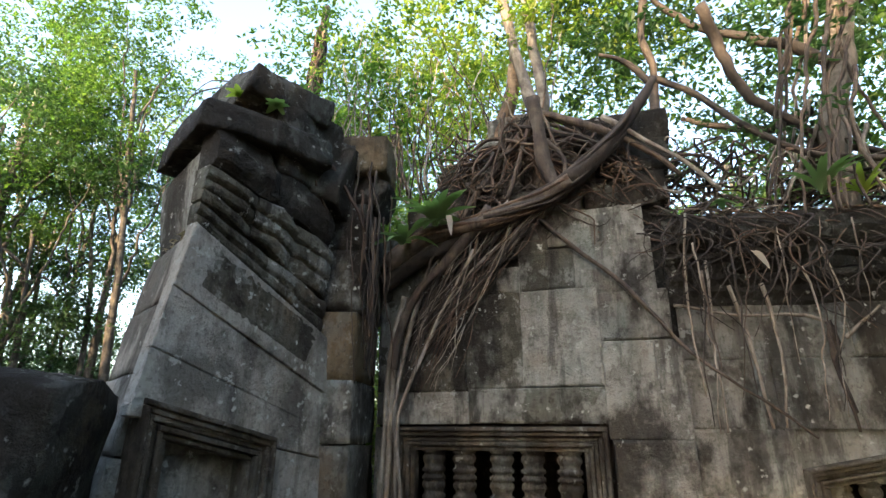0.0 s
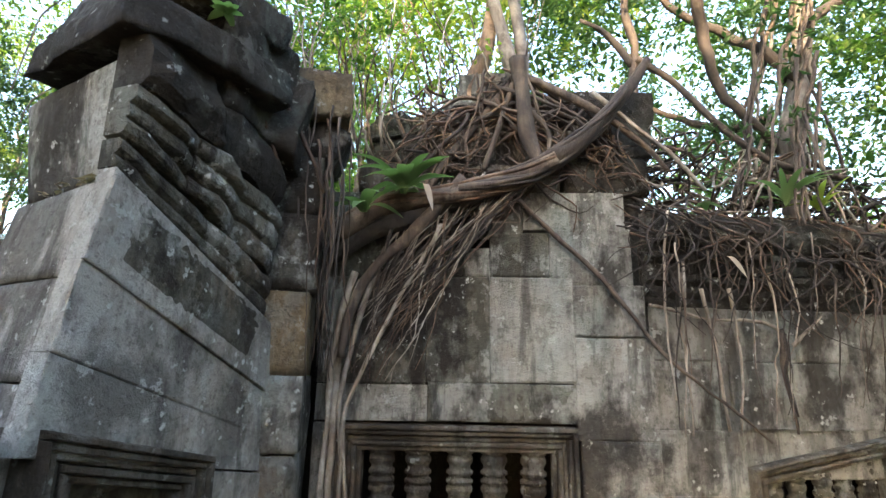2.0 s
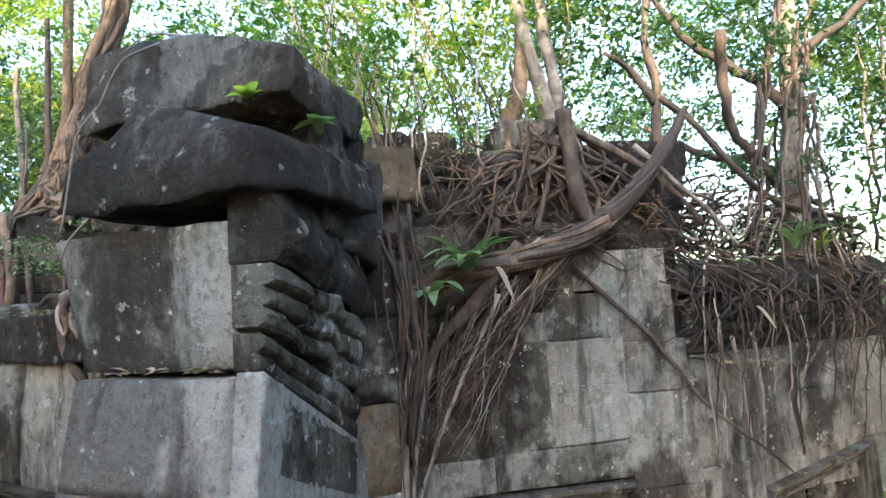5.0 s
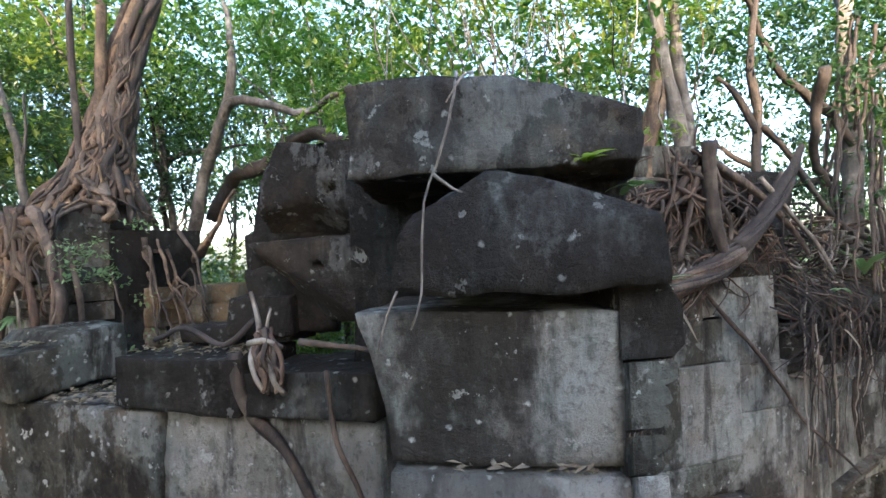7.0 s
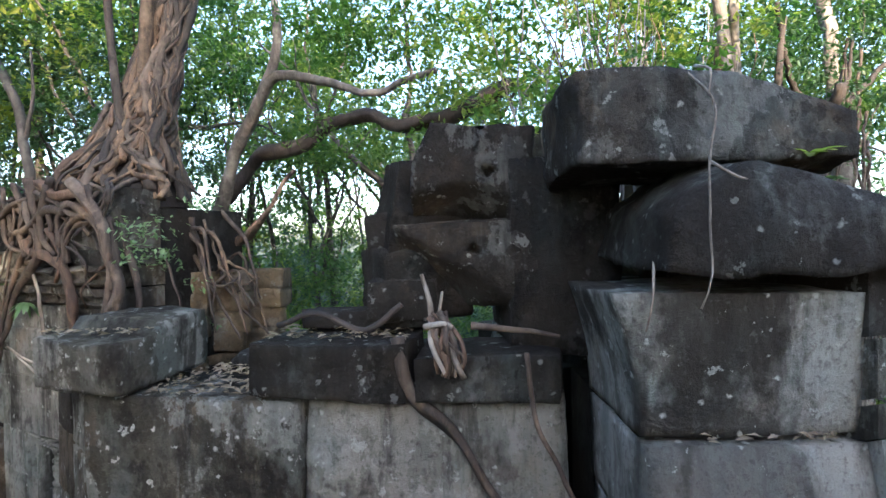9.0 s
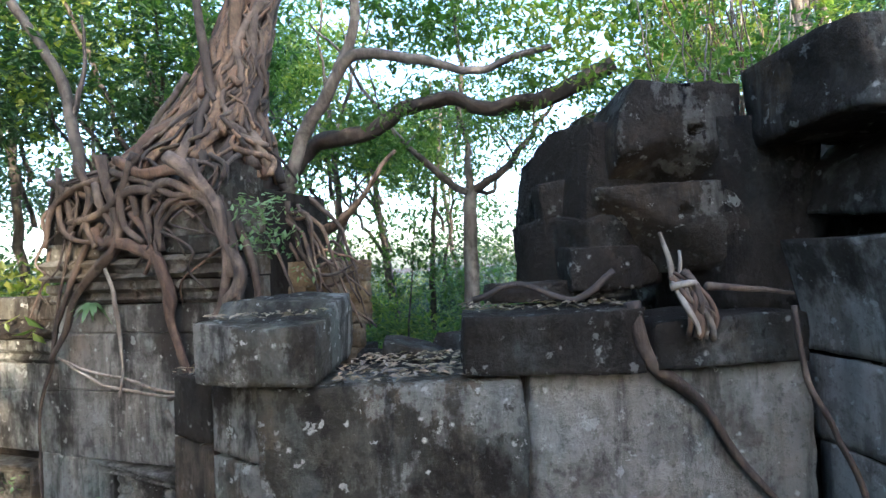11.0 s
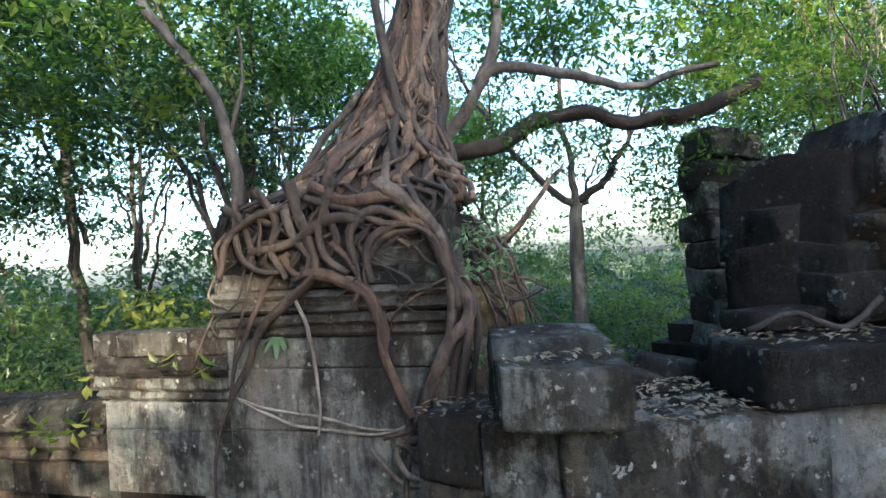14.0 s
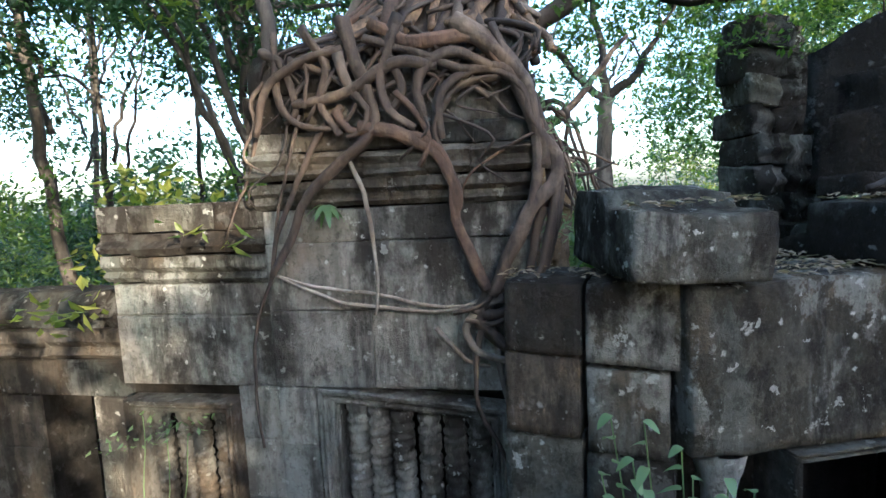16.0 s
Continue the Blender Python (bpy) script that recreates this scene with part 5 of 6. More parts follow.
root(TREE_E, [(4.95, 5.5, 3.7), (5.0, 5.4, 4.6), (5.3, 5.6, 5.6), (5.8, 6.0, 7.5), (6.2, 6.4, 9.5)], 0.11, 0.07, TRUNK_GREY, "trunk", sides=10, wander=0.05, seed=21, rough=0.25)
for k in range(22):
    a, z = rf.uniform(0, 6.3), rf.uniform(4.6, 7.0)
    root(TREE_E, [(5.0 + 0.2 * math.cos(a) + 0.12 * (z - 4), 5.45 + 0.2 * math.sin(a), z), (4.95 + 0.28 * math.cos(a), 5.4 + 0.25 * math.sin(a), (z + 3.9) / 2), (4.9 + 0.6 * math.cos(a), 5.35 + 0.3 * math.sin(a), 3.75)], 0.022, 0.012, rf.choice((ROOT, TRUNK_GREY, ROOT_DARK)), "vine", sides=5, wander=0.06, seed=k + 500)
for pts in ([(5.2, 5.5, 5.4), (4.5, 5.6, 6.0), (3.9, 5.5, 6.3), (3.4, 5.3, 6.9)], [(5.0, 5.6, 5.0), (4.4, 6.0, 5.1), (3.9, 6.2, 5.5)], [(5.3, 5.6, 6.0), (6.2, 5.5, 6.6), (7, 5.4, 7.4)], [(4.0, 5.0, 6.0), (4.25, 5.3, 5.4), (4.7, 5.5, 4.8), (5.6, 5.7, 4.4)]):
    root(TREE_E, pts, 0.06, 0.025, ROOT_DARK, "limb", wander=0.08, seed=int(pts[1][0] * 9), step=0.08)
bough_leaves(TREE_E, [Vector((rf.uniform(2.5, 8), rf.uniform(5.2, 8.0), rf.uniform(5.2, 9.0))) for _ in range(80)], 17000, 0.35, 0.10, LEAF_B, 37)
bough_leaves(TREE_E, [Vector((rf.uniform(2.8, 8.5), rf.uniform(6.5, 9.5), rf.uniform(4.4, 8.5))) for _ in range(60)], 12000, 0.4, 0.11, LEAF_A, 39)
bough_leaves(TREE_N, [Vector((rf.uniform(0.2, 4), rf.uniform(5.4, 7.5), rf.uniform(6.0, 9.5))) for _ in range(60)], 10000, 0.35, 0.10, LEAF_Y, 38)


# ---- surrounding forest ----
def crown_centres(r, radius, height, clumps):
    cs = []
    while len(cs) < clumps:
        x, y, z = r.uniform(-1, 1), r.uniform(-1, 1), r.uniform(-1, 1)
        if 0.12 < x * x + y * y + z * z < 1:
            cs.append(Vector((x * radius, y * radius, z * height / 2)))
    return cs


def tree(at, height, r, lean, seed, crown_r, crown_h, bark_m, leaf_m, n, size, limbs=3):
    t = empty("tree", "forest tree with a slim grey trunk and airy green crown", "tree", "forest trees")
    rr = random.Random(seed)
    base = Vector(at)
    top = base + Vector((lean[0], lean[1], height))
    root(t, [base, base.lerp(top, 0.5) + Vector((rr.uniform(-0.4, 0.4), rr.uniform(-0.4, 0.4), 0)), top], r, r * 0.35, bark_m, "trunk", wander=0.05, seed=seed, step=0.3, sides=6)
    cs = crown_centres(rr, crown_r, crown_h, 13)
    for k in range(limbs):
        s = base.lerp(top, 0.5 + 0.45 * k / limbs)
        e = top + cs[k * 3 % len(cs)] * 0.85
        root(t, [s, s.lerp(e, 0.5) + Vector((0, 0, 0.25)), e], r * 0.4, r * 0.08, bark_m, "limb", wander=0.12, seed=seed + k, step=0.2, sides=5)
    part("crown", leaves([tuple(top + c) for c in cs], n, 0.42, size, seed), leaf_m, t)


def shrub(at, width, height, seed, leaf_m, n, size):
    t = empty("shrub", "dense green forest undergrowth shrub", "shrub", "undergrowth")
    rr = random.Random(seed)
    base = Vector(at)
    cs = [base + Vector((0, 0, height * 0.55)) + c for c in crown_centres(rr, width, height * 0.95, 22)]
    for k in range(2):
        root(t, [base, base.lerp(cs[k], 0.5) + Vector((rr.uniform(-0.2, 0.2), 0, 0.3)), cs[k]], 0.03, 0.01, TRUNK_FAR, "stem", wander=0.05, seed=seed + k, step=0.3, sides=5)
    part("foliage", leaves([tuple(c) for c in cs], n, 0.38, size, seed), leaf_m, t)


def court(at):
    """True on the open side of the west wall."""
    q = F_D.inverted() @ at
    return -4.5 < q.x < 1.5 and q.y < 2.4


def glade(at):
    """True in the bright opening beyond the forked tree."""
    return 50 < math.degrees(math.atan2(at[0] + 5.0, at[1] - 4.2)) < 66


forest = random.Random(5)
CENTRE = Vector((-1.0, 3.0, 0))
for k in range(34):
    az = radians(-80 + 150 * (k + forest.uniform(-0.4, 0.4)) / 33)
    dist = (8.5, 11.0, 14.0, 17.5)[k % 4] + forest.uniform(-0.8, 0.8)
    at = CENTRE + Vector((-math.sin(az) * dist, math.cos(az) * dist, 0))
    if court(at) or glade(at) or (az < radians(-55) and k % 2):
        continue
    tree(at, forest.uniform(6.5, 10) + 0.35 * (dist - 9), forest.uniform(0.06, 0.14), (forest.uniform(-1, 1), forest.uniform(-1, 1)), 200 + k,
         forest.uniform(2.2, 3.2), forest.uniform(5, 7.5), TRUNK_FAR, forest.choice((LEAF_A, LEAF_A, LEAF_B, LEAF_Y, LEAF_Y)), 4200, 0.135, 6)
for k in range(34):
    az = radians(-75 + 145 * (k + forest.uniform(-0.4, 0.4)) / 33)
    dist = (9.5, 12.5, 16.0)[k % 3] + forest.uniform(-0.8, 0.8)
    at = CENTRE + Vector((-math.sin(az) * dist, math.cos(az) * dist, 0))
    if court(at) or glade(at) or (az < radians(-55) and k % 2):
        continue
    shrub(at, forest.uniform(1.5, 2.2), forest.uniform(3.4, 5.4), 300 + k, forest.choice((LEAF_A, LEAF_B, LEAF_Y)), 4600, 0.13)
for k, (x, y) in enumerate(((-9, 9), (-11, 7), (-8.5, 12), (-12.5, 10), (-10, 13.5), (-7.5, 15), (-13, 5), (-5.5, 15.5))):
    tree(Vector((x, y, 0)), forest.uniform(6, 9), forest.uniform(0.08, 0.14), (forest.uniform(-1, 1), forest.uniform(-1, 1)), 500 + k, 2.8, 7.0, TRUNK_FAR, forest.choice((LEAF_A, LEAF_B)), 5500, 0.115)
    shrub(Vector((x - 1.0, y + 0.8, 0)), 2.2, forest.uniform(3.5, 5.5), 540 + k, LEAF_B, 6000, 0.11)
# tall trees beyond the west wall
for k, (x, y) in enumerate(((-8.0, 9.5), (-9.8, 7.6), (-8.0, 11.5), (-11.5, 8.5))):
    tree(Vector((x, y, 0)), forest.uniform(9.5, 11), 0.13, (forest.uniform(-1, 1), forest.uniform(-1, 1)), 600 + k, 2.9, 7.0, TRUNK_FAR, LEAF_A, 6500, 0.12)
# unseen trees added behind the walker for shade, gap towards the low sun
for k in range(36):
    az = radians(80 + 200 * (k + forest.uniform(-0.3, 0.3)) / 35)
    dist = (13.0, 16.5)[k % 2] + forest.uniform(-0.8, 0.8)
    at = CENTRE + Vector((-math.sin(az) * dist, math.cos(az) * dist, 0))
    side = abs(at.x * math.cos(SUN_AZ - math.pi) - at.y * math.sin(SUN_AZ - math.pi) + 6.77)
    if side < 1.9 and at.y < 2 or az > radians(262) and k % 2:
        continue
    sunward = abs(az - (2 * math.pi - SUN_AZ)) < radians(26)
    tree(at, forest.uniform(4.8, 6.0) + (1.6 if sunward else 0.0), forest.uniform(0.12, 0.22), (0, 0), 400 + k, min(3.8, max(1.5, side - 0.6)), 7.0, TRUNK_FAR, LEAF_B, 8500 if sunward else 1500, 0.46, 3)
# low undergrowth in the glade
for k in range(9):
    way, far = radians(50.5 + 1.9 * k), 11.5 + 2.2 * (k * 4 % 5)
    shrub(Vector((-5.0 + math.sin(way) * far, 4.2 + math.cos(way) * far, 0)), 1.5, forest.uniform(3.6, 4.6), 780 + k, (LEAF_A, LEAF_B, LEAF_Y)[k % 3], 4500, 0.12)
# thick trees beyond the open court
for k, (x, y) in enumerate(((-9.8, 8.2), (-11.6, 8.0), (-9.0, 9.9), (-12.4, 10.2), (-10.6, 6.4))):
    tree(Vector((x, y, 0)), (6.4, 9.4, 9.8, 7.0, 9.0)[k], 0.12, (0.3, -0.2), 680 + k, 2.6, 6.6, TRUNK_FAR, (LEAF_B, LEAF_A)[k % 2], 7500, 0.12, 6)
    shrub(Vector((x - 0.6, y + 0.5, 0)), 2.0, 4.6, 690 + k, LEAF_B, 4500, 0.12)
# unseen tall trees, added on the sun's line to dapple the fig
for k, (reach, off) in enumerate(((17.0, 0.5), (20.0, -0.9))):
    shade = Vector((-2.6 + off, 7.6, 6.3)) + to_sun * reach
    tree(Vector((shade.x, shade.y, 0)), shade.z, 0.2, (0, 0), 660 + k, 2.2, 4.6, TRUNK_FAR, LEAF_B, 3400, 0.40, 4)
# woods close behind the west wall
for k in range(22):
    az, dist = radians(-25 + 80 * (k + forest.uniform(-0.4, 0.4)) / 21), (8.5, 11.0, 14.0)[k % 3] + forest.uniform(-0.6, 0.6)
    at = Vector((-5.2 + math.sin(az) * dist, 4.8 + math.cos(az) * dist, 0))
    if court(at) or glade(at) or (F_D.inverted() @ at).y < 1.6:
        continue
    if k % 3 == 1:
        tree(at, forest.uniform(6.5, 8.5), 0.09, (forest.uniform(-0.8, 0.8), forest.uniform(-0.8, 0.8)), 700 + k, 2.6, 6.0, TRUNK_FAR, forest.choice((LEAF_A, LEAF_B)), 7500, 0.10)
    else:
        shrub(at, 2.1, forest.uniform(3.6, 4.8), 740 + k, forest.choice((LEAF_A, LEAF_B, LEAF_Y)), 6000, 0.11)
wr = random.Random(77)
wc = []
for k in range(300):
    az = radians(wr.uniform(-85, 110))
    d = wr.uniform(22, 34)
    z = 0.3 + 15 * wr.random() ** 1.4
    if z < 5 or not glade((CENTRE.x + d * math.sin(az), CENTRE.y + d * math.cos(az))):
        wc.append((CENTRE.x + d * math.sin(az), CENTRE.y + d * math.cos(az), z))
tagged(part("distant_woods", leaves(wc, 115000, 1.15, 0.32, 99), LEAF_B), "dense far green woods round the ruins", "woods", kind="stuff")


def wooded_rise():
    """A far rise of tree crowns all round, its top uneven and its face bulging crown by crown."""
    v, f, cols, rows = [], [], 420, 22
    for i in range(cols):
        a = 2 * math.pi * i / cols
        top = 3.4 + 0.7 * noise.noise(Vector((math.cos(a) * 4, math.sin(a) * 4, 0))) + 0.9 * noise.noise(Vector((math.cos(a) * 17, math.sin(a) * 17, 3)))
        for j in range(rows):
            z = top * j / (rows - 1)
            q = Vector((math.cos(a) * 22, math.sin(a) * 22, z * 0.55))
            r = 58 - 3.0 * noise.noise(q) - 1.4 * noise.noise(q * 2.7) + 4.0 * (j / rows) ** 3
            v.append((CENTRE.x + r * math.cos(a), CENTRE.y + r * math.sin(a), z - 0.2))
    for i in range(cols):
        k = (i + 1) % cols
        f += [(i * rows + j, k * rows + j, k * rows + j + 1, i * rows + j + 1) for j in range(rows - 1)]
    return v, f


tagged(part("backdrop", wooded_rise(), LEAF_FAR), "far rise of dull green tree crowns", "woods", kind="structure")


# ---- small plants, litter, loose leaves ----
def strap_leaf(base, way, length, width, curl, lift):
    """One arching strap-shaped leaf."""
    way = Vector((way[0], way[1], 0)).normalized()
    side = Vector((-way.y, way.x, 0))
    v, f = [], []
    n = 7
    for k in range(n + 1):
        s = k / n
        c = Vector(base) + way * (length * s * (0.55 + 0.45 * s)) + Vector((0, 0, length * (lift * s - curl * s * s)))
        w = width * math.sin(math.pi * min(1.0, 0.12 + 0.88 * s)) ** 0.6 if s < 1 else 0.002
        v += [c - side * w + Vector((0, 0, 0.15 * w)), c, c + side * w + Vector((0, 0, 0.15 * w))]
    for k in range(n):
        a = k * 3
        f += [(a, a + 1, a + 4, a + 3), (a + 1, a + 2, a + 5, a + 4)]
    return v, f


def fern(name, at, count, length, width, seed, material, label, category="fern", lift=0.9, curl=0.75):
    t = empty(name, label, category)
    r = random.Random(seed)
    for k in range(count):
        a = 2 * math.pi * k / count + r.uniform(-0.3, 0.3)
        smooth(part("leaf", strap_leaf(at, (math.cos(a), math.sin(a) - 0.35), length * r.uniform(0.7, 1.15), width * r.uniform(0.8, 1.2), curl * r.uniform(0.6, 1.5), lift * r.uniform(0.7, 1.2)), material, t))
    return t


fern("basket_fern", (1.42, 4.66, 3.88), 17, 0.40, 0.045, 1, LEAF_F, "green strap-leaved fern clump on the thick root", lift=1.25, curl=0.8)
fern("basket_fern", (1.12, 4.58, 3.70), 8, 0.36, 0.045, 2, LEAF_F, "small fern with pale drooping leaves")
fern("basket_fern", (4.70, 5.15, 3.95), 12, 0.34, 0.03, 3, LEAF_F, "upright green fern clump on the wall top", lift=1.2, curl=0.5)
fern("basket_fern", (5.00, 5.20, 3.92), 10, 0.26, 0.025, 4, LEAF_Y, "yellow-green fern clump on the wall top", lift=1.2, curl=0.5)
fern("seedling", (3.86, 4.84, 3.86), 6, 0.12, 0.03, 5, LEAF_F, "young teal-green seedling among the roots", "plant", 0.3, 0.5)
fern("seedling", tuple(F_PF @ Vector((0.92, 0.20, 4.72))), 6, 0.13, 0.028, 6, LEAF_Y, "yellow-green seedling on the cap slab", "plant", 0.8, 0.6)
fern("seedling", tuple(F_PF @ Vector((1.15, 0.45, 4.62))), 7, 0.14, 0.03, 7, LEAF_F, "dark green seedling on the cap slab", "plant", 0.6, 0.6)
fern("wall_plant", tuple(F_D @ Vector((1.75, -0.14, 3.86))), 16, 0.13, 0.022, 8, LEAF_F, "glossy green plant rooted in the tower wall", "plant", 0.4, 1.2)
smooth(tagged(part("dead_leaf", strap_leaf((1.60, 4.50, 3.90), (0.3, -0.6), 0.16, 0.028, 1.6, 0.0), LEAF_DRY), "curled orange dead leaf on the root", "leaf"))
smooth(tagged(part("dead_leaf", strap_leaf((4.05, 4.95, 3.45), (0.3, -0.6), 0.14, 0.04, 1.4, 0.0), LEAF_DRY), "hanging brown dead leaf among the roots", "leaf"))

# leafy stems in front of the stacked blocks, and a vine at the sunlit window
SPRIG = empty("leafy_shrub", "leafy green saplings in front of the stacked blocks", "shrub")
rs = random.Random(9)
for u, z in ((-0.61, 3.03), (-0.47, 2.99), (-0.31, 2.86), (-0.26, 2.72), (-0.52, 2.84), (-0.65, 2.79), (-0.1, 2.7), (0.02, 2.62)):
    tip = F_C @ Vector((u, -0.42, z))
    foot = F_C @ Vector((u * 0.6 - 0.05, -0.30, 1.3))
    root(SPRIG, [foot, foot.lerp(tip, 0.6) + Vector((0.05, 0, 0.05)), tip], 0.008, 0.003, LEAF_F, "stem", sides=5, seed=int(u * 80) + 90)
    for k in range(7):
        s = foot.lerp(tip, 1 - 0.06 * k)
        a = rs.uniform(0, 6.3)
        smooth(part("leaf", strap_leaf(s, (math.cos(a), math.sin(a)), rs.uniform(0.06, 0.1), 0.022, 0.7, 0.2), LEAF_F, SPRIG))
VINE = empty("vine", "thin leafy vine climbing over the baluster window", "vine")
for pts in ([(0.1, 1.2), (0.16, 1.9), (0.2, 2.4)], [(0.3, 1.2), (0.36, 1.87), (0.37, 2.30)], [(0.2, 1.1), (0.45, 1.7), (0.59, 2.27)]):
    root(VINE, on(F_D, pts, -0.1), 0.006, 0.003, LEAF_F, "stem", sides=5, wander=0.04, seed=int(pts[0][0] * 70))
    part("foliage", leaves([tuple(F_D @ Vector((u + rs.uniform(-0.08, 0.08), -0.1, z + rs.uniform(-0.1, 0.1)))) for u, z in pts], 45, 0.10, 0.06, int(pts[0][0] * 31), droop=0.6), LEAF_F, VINE)

# climbing leaves on the tower's right flank
CREEP = empty("creeper", "dark green creeper leaves among the roots", "vine")
part("foliage", leaves([tuple(F_D @ Vector((rs.uniform(3.05, 3.3), rs.uniform(-0.1, 0.6), rs.uniform(3.6, 4.8)))) for _ in range(30)], 420, 0.07, 0.06, 17, droop=0.6), LEAF_F, CREEP)

# brush on top of the north wall, seen from the west
BRUSH = empty("wall_top_brush", "yellowing brush and thin stems on the wall top", "shrub")
for k in range(46):
    x, y = rs.uniform(0.3, 2.4), rs.uniform(5.0, 5.7)
    root(BRUSH, [(x, y, 4.5), (x + rs.uniform(-0.3, 0.2), y, 5.2), (x + rs.uniform(-0.9, 0.4), y + rs.uniform(-0.4, 0.4), rs.uniform(5.7, 6.8))], 0.012, 0.004, rs.choice((ROOT_PALE, ROOT, TRUNK)), "stem", sides=5, wander=0.08, seed=k + 700, step=0.12)
part("foliage", leaves([(rs.uniform(-0.3, 2.6), rs.uniform(4.9, 6.2), rs.uniform(5.3, 7.0)) for _ in range(40)], 2600, 0.22, 0.085, 23), LEAF_Y, BRUSH)
# stems above the cap slab
TWIGS = empty("cap_brush", "thin leafy saplings behind the cap slab", "shrub")
for k in range(16):
    q = F_PF @ Vector((rs.uniform(-0.3, 0.9), rs.uniform(1.3, 1.9), 4.4))
    root(TWIGS, [q, q + Vector((rs.uniform(-0.2, 0.2), 0.1, 0.8)), q + Vector((rs.uniform(-0.4, 0.4), 0.1, rs.uniform(1.4, 2.2)))], 0.010, 0.003, rs.choice((TRUNK_GREY, ROOT_PALE)), "stem", sides=5, wander=0.05, seed=k + 800, step=0.12)
part("foliage", leaves([tuple(F_PF @ Vector((rs.uniform(-0.4, 1.1), rs.uniform(1.3, 2.2), rs.uniform(5.3, 6.6)))) for _ in range(26)], 1500, 0.2, 0.08, 24), LEAF_A, TWIGS)

# roots on the corner blocks and the middle wall
CLING = empty("clinging_root", "knotted pale root stump clinging to the wall sill", "roots")
for k in range(16):
    dx, dz = rs.uniform(-0.06, 0.06), rs.uniform(-0.03, 0.03)
    top = Vector((-1.25 + dx * 0.7, 4.64 + dx * -0.5, 3.92 + dz))
    foot = Vector((-1.22 + dx * 1.2, 4.54 - dx * 0.4, rs.uniform(3.58, 3.72)))
    root(CLING, [top, top.lerp(foot, 0.35) + Vector((rs.uniform(-0.05, 0.05), -0.04, 0)), top.lerp(foot, 0.7) + Vector((rs.uniform(-0.04, 0.04), -0.05, 0)), foot], rs.uniform(0.010, 0.018), rs.uniform(0.008, 0.016), rs.choice((ROOT, ROOT_RED, ROOT_PALE)), sides=7, rough=0.4, wander=0.035, seed=k, step=0.025)
for pts, r in (([(-1.27, 4.66, 3.86), (-1.28, 4.67, 4.02), (-1.31, 4.69, 4.16)], 0.018), ([(-1.24, 4.64, 3.9), (-1.22, 4.64, 4.0), (-1.20, 4.66, 4.06)], 0.012), ([(-1.33, 4.64, 3.88), (-1.24, 4.56, 3.90), (-1.15, 4.60, 3.84)], 0.02)):
    root(CLING, [Vector(p) for p in pts], r, r * 0.6, ROOT_PALE, sides=7, rough=0.35, wander=0.015, seed=int(r * 1000), step=0.03)
root(CLING, [Vector((-1.05, 4.58, 3.86)), Vector((-0.75, 4.42, 3.83)), Vector((-0.62, 4.32, 3.80))], 0.025, 0.012, ROOT, wander=0.02, seed=3)
root(CLING, on(F_C, [(1.2, 3.82), (1.5, 3.9), (1.8, 3.8), (2.05, 3.95)], 0.2), 0.018, 0.02, ROOT_DARK, wander=0.03, seed=4)
root(CLING, on(F_C, [(2.06, 3.80), (2.10, 3.6), (2.17, 3.43), (2.37, 3.25), (2.60, 2.91), (2.83, 2.60), (2.9, 2.1)], -0.03), 0.036, 0.018, ROOT, rough=0.45, wander=0.02, seed=5, sides=8)
root(CLING, on(F_C, [(2.80, 3.75), (2.84, 3.38), (2.95, 3.16), (3.13, 2.70), (3.2, 2.0)], -0.22), 0.014, 0.016, ROOT, wander=0.02, seed=6)
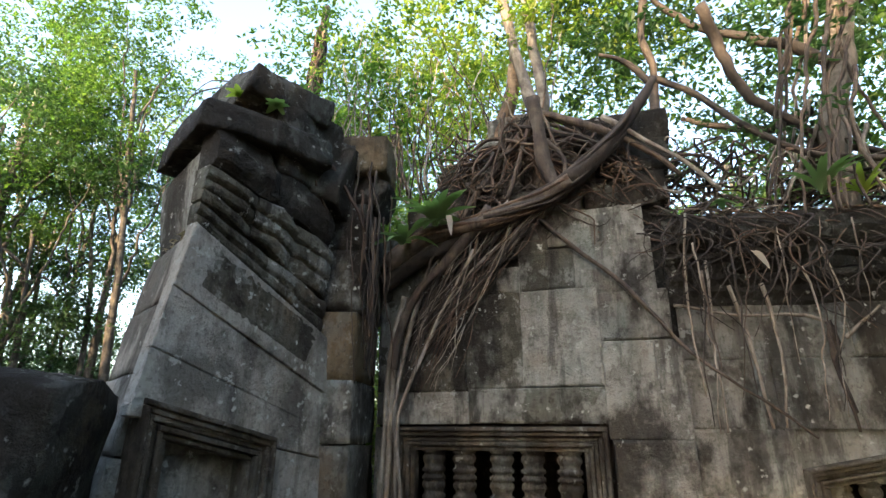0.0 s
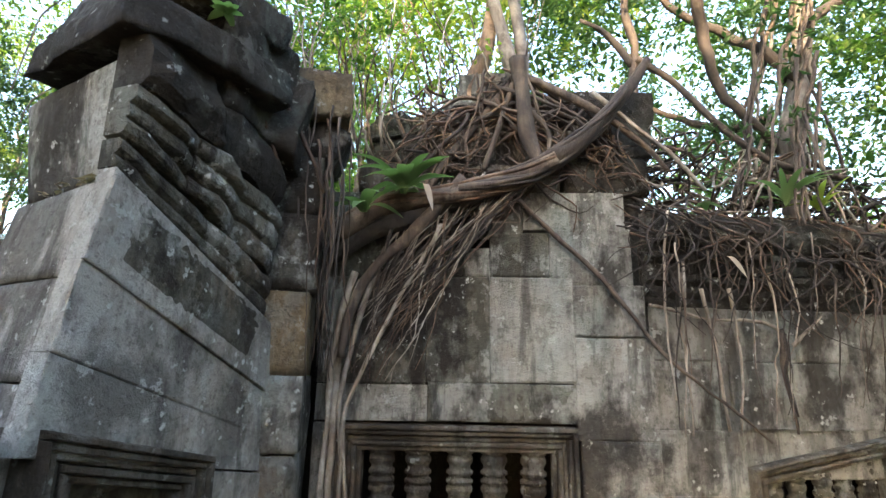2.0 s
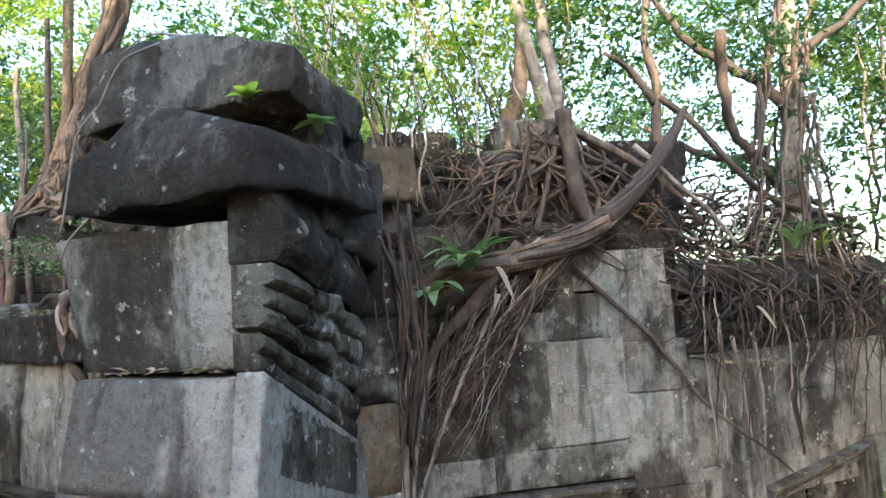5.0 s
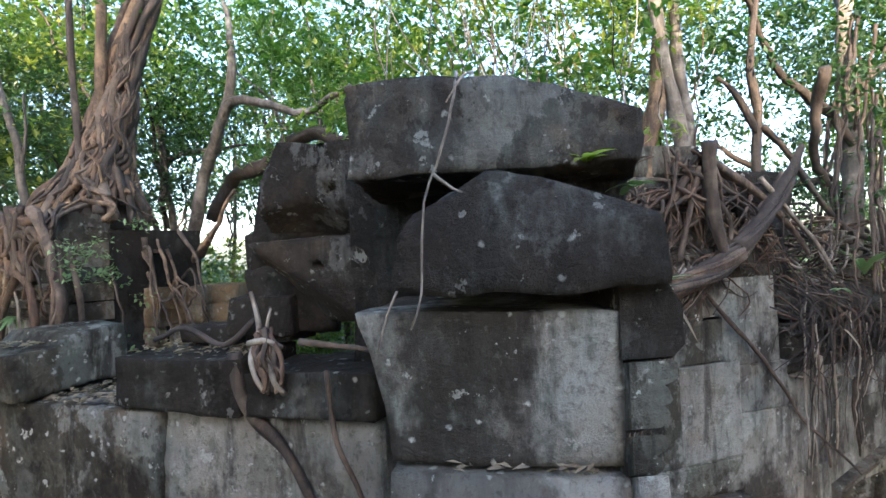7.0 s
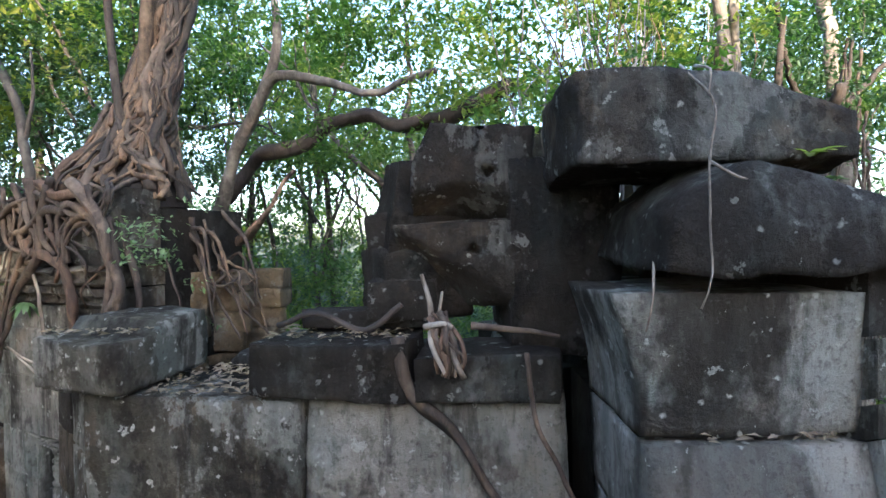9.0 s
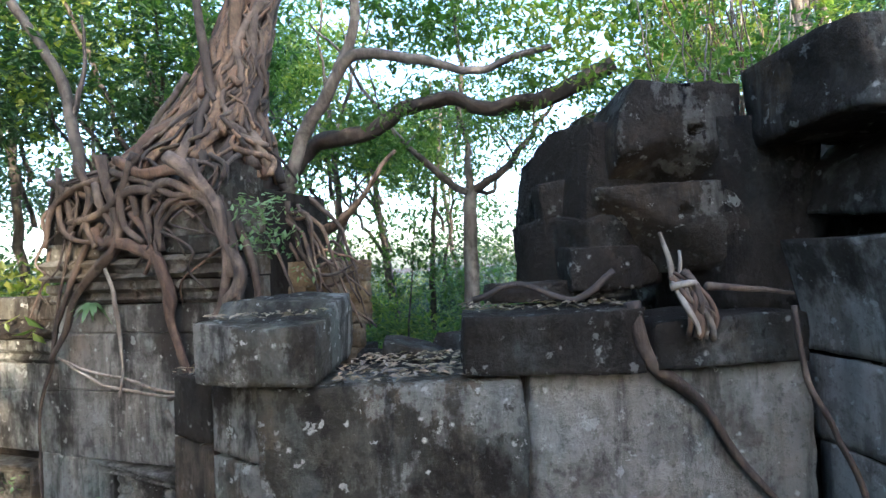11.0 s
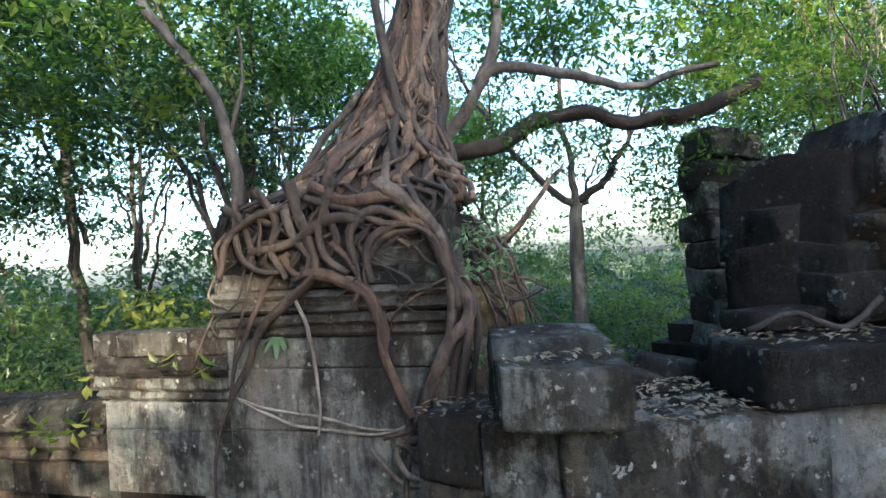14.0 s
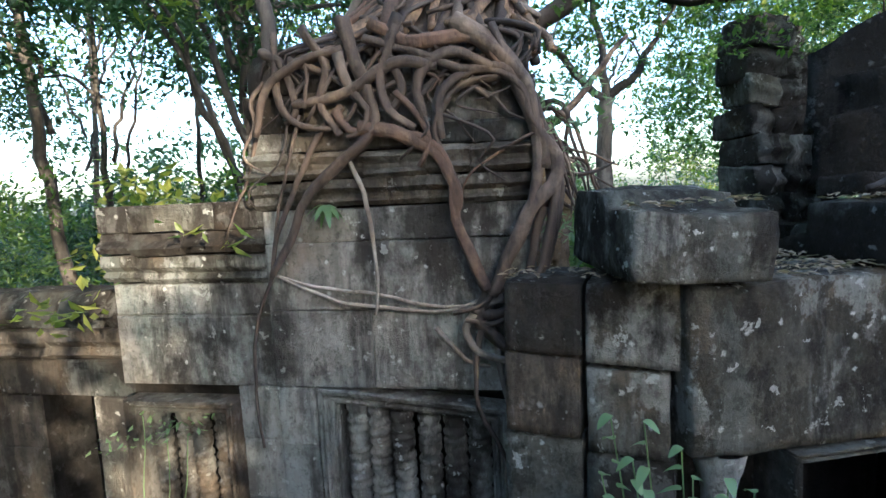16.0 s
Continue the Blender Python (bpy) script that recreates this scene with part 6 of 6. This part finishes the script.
for pts in ([(0.34, 0.3, 5.2), (0.36, 0.0, 4.95), (0.30, -0.08, 4.7), (0.26, -0.16, 4.55), (0.25, -0.20, 4.2), (0.20, -0.2, 4.05)], [(0.30, -0.1, 4.66), (0.38, -0.14, 4.6), (0.42, -0.16, 4.58)], [(0.12, 0.1, 4.3), (0.06, -0.06, 4.1), (0.02, -0.08, 3.95)], [(0.42, 0.3, 5.2), (0.40, 0.1, 5.12), (0.34, 0.0, 4.98)]):
    root(CLING, [F_PF @ Vector(p) for p in pts], 0.008, 0.004, ROOT_PALE, wander=0.015, seed=int(pts[0][0] * 60), sides=5)
for pts in ([(0.40, 4.10, 4.55), (0.62, 4.08, 4.35), (0.78, 4.2, 4.05), (0.86, 4.3, 3.75)], [(0.36, 4.0, 4.5), (0.52, 3.95, 4.2), (0.62, 4.05, 3.9)]):
    root(CLING, pts, 0.02, 0.012, ROOT_RED, wander=0.03, seed=8)


def litter(name, frame_m, u0, u1, d0, d1, z, n, seed, label):
    """Dry leaves lying on a stone surface."""
    g = np.random.default_rng(seed)
    v, f = [], []
    for k in range(n):
        c = frame_m @ Vector((g.uniform(u0, u1), g.uniform(d0, d1), z + g.uniform(0.004, 0.03)))
        a, L, W = g.uniform(0, 6.3), g.uniform(0.015, 0.045), g.uniform(0.008, 0.02)
        x, y = Vector((math.cos(a), math.sin(a), g.uniform(-0.3, 0.3))), Vector((-math.sin(a), math.cos(a), g.uniform(-0.3, 0.3)))
        m = len(v)
        v += [c - x * L, c + y * W + Vector((0, 0, 0.008)), c + x * L, c - y * W + Vector((0, 0, 0.008))]
        f.append((m, m + 1, m + 2, m + 3))
    tagged(part(name, (v, f), LEAF_DRY), label, "leaf litter", kind="stuff")


litter("leaf_litter", F_C, 0.4, 1.15, -0.02, 0.75, 3.425, 260, 1, "pale dry leaves strewn on the wall top")
litter("leaf_litter", F_C, 1.15, 2.1, -0.02, 0.5, 3.765, 130, 2, "dry leaves on the dark sill block")
litter("leaf_litter", F_C, -0.28, 0.38, -0.1, 0.15, 3.80, 50, 3, "dry leaves on the loose block")
litter("leaf_litter", F_PF, 0.3, 0.9, -0.03, 0.02, 3.435, 24, 4, "dry leaves and a nut caught on the pier ledge")
litter("leaf_litter", F_K, 0.0, 0.9, 0.0, 0.5, 3.42, 60, 5, "dry leaves on the stacked blocks")
litter("leaf_litter", F_B2, 0.0, 2.4, -0.05, 0.4, 3.87, 160, 6, "dry leaves on the wall top")
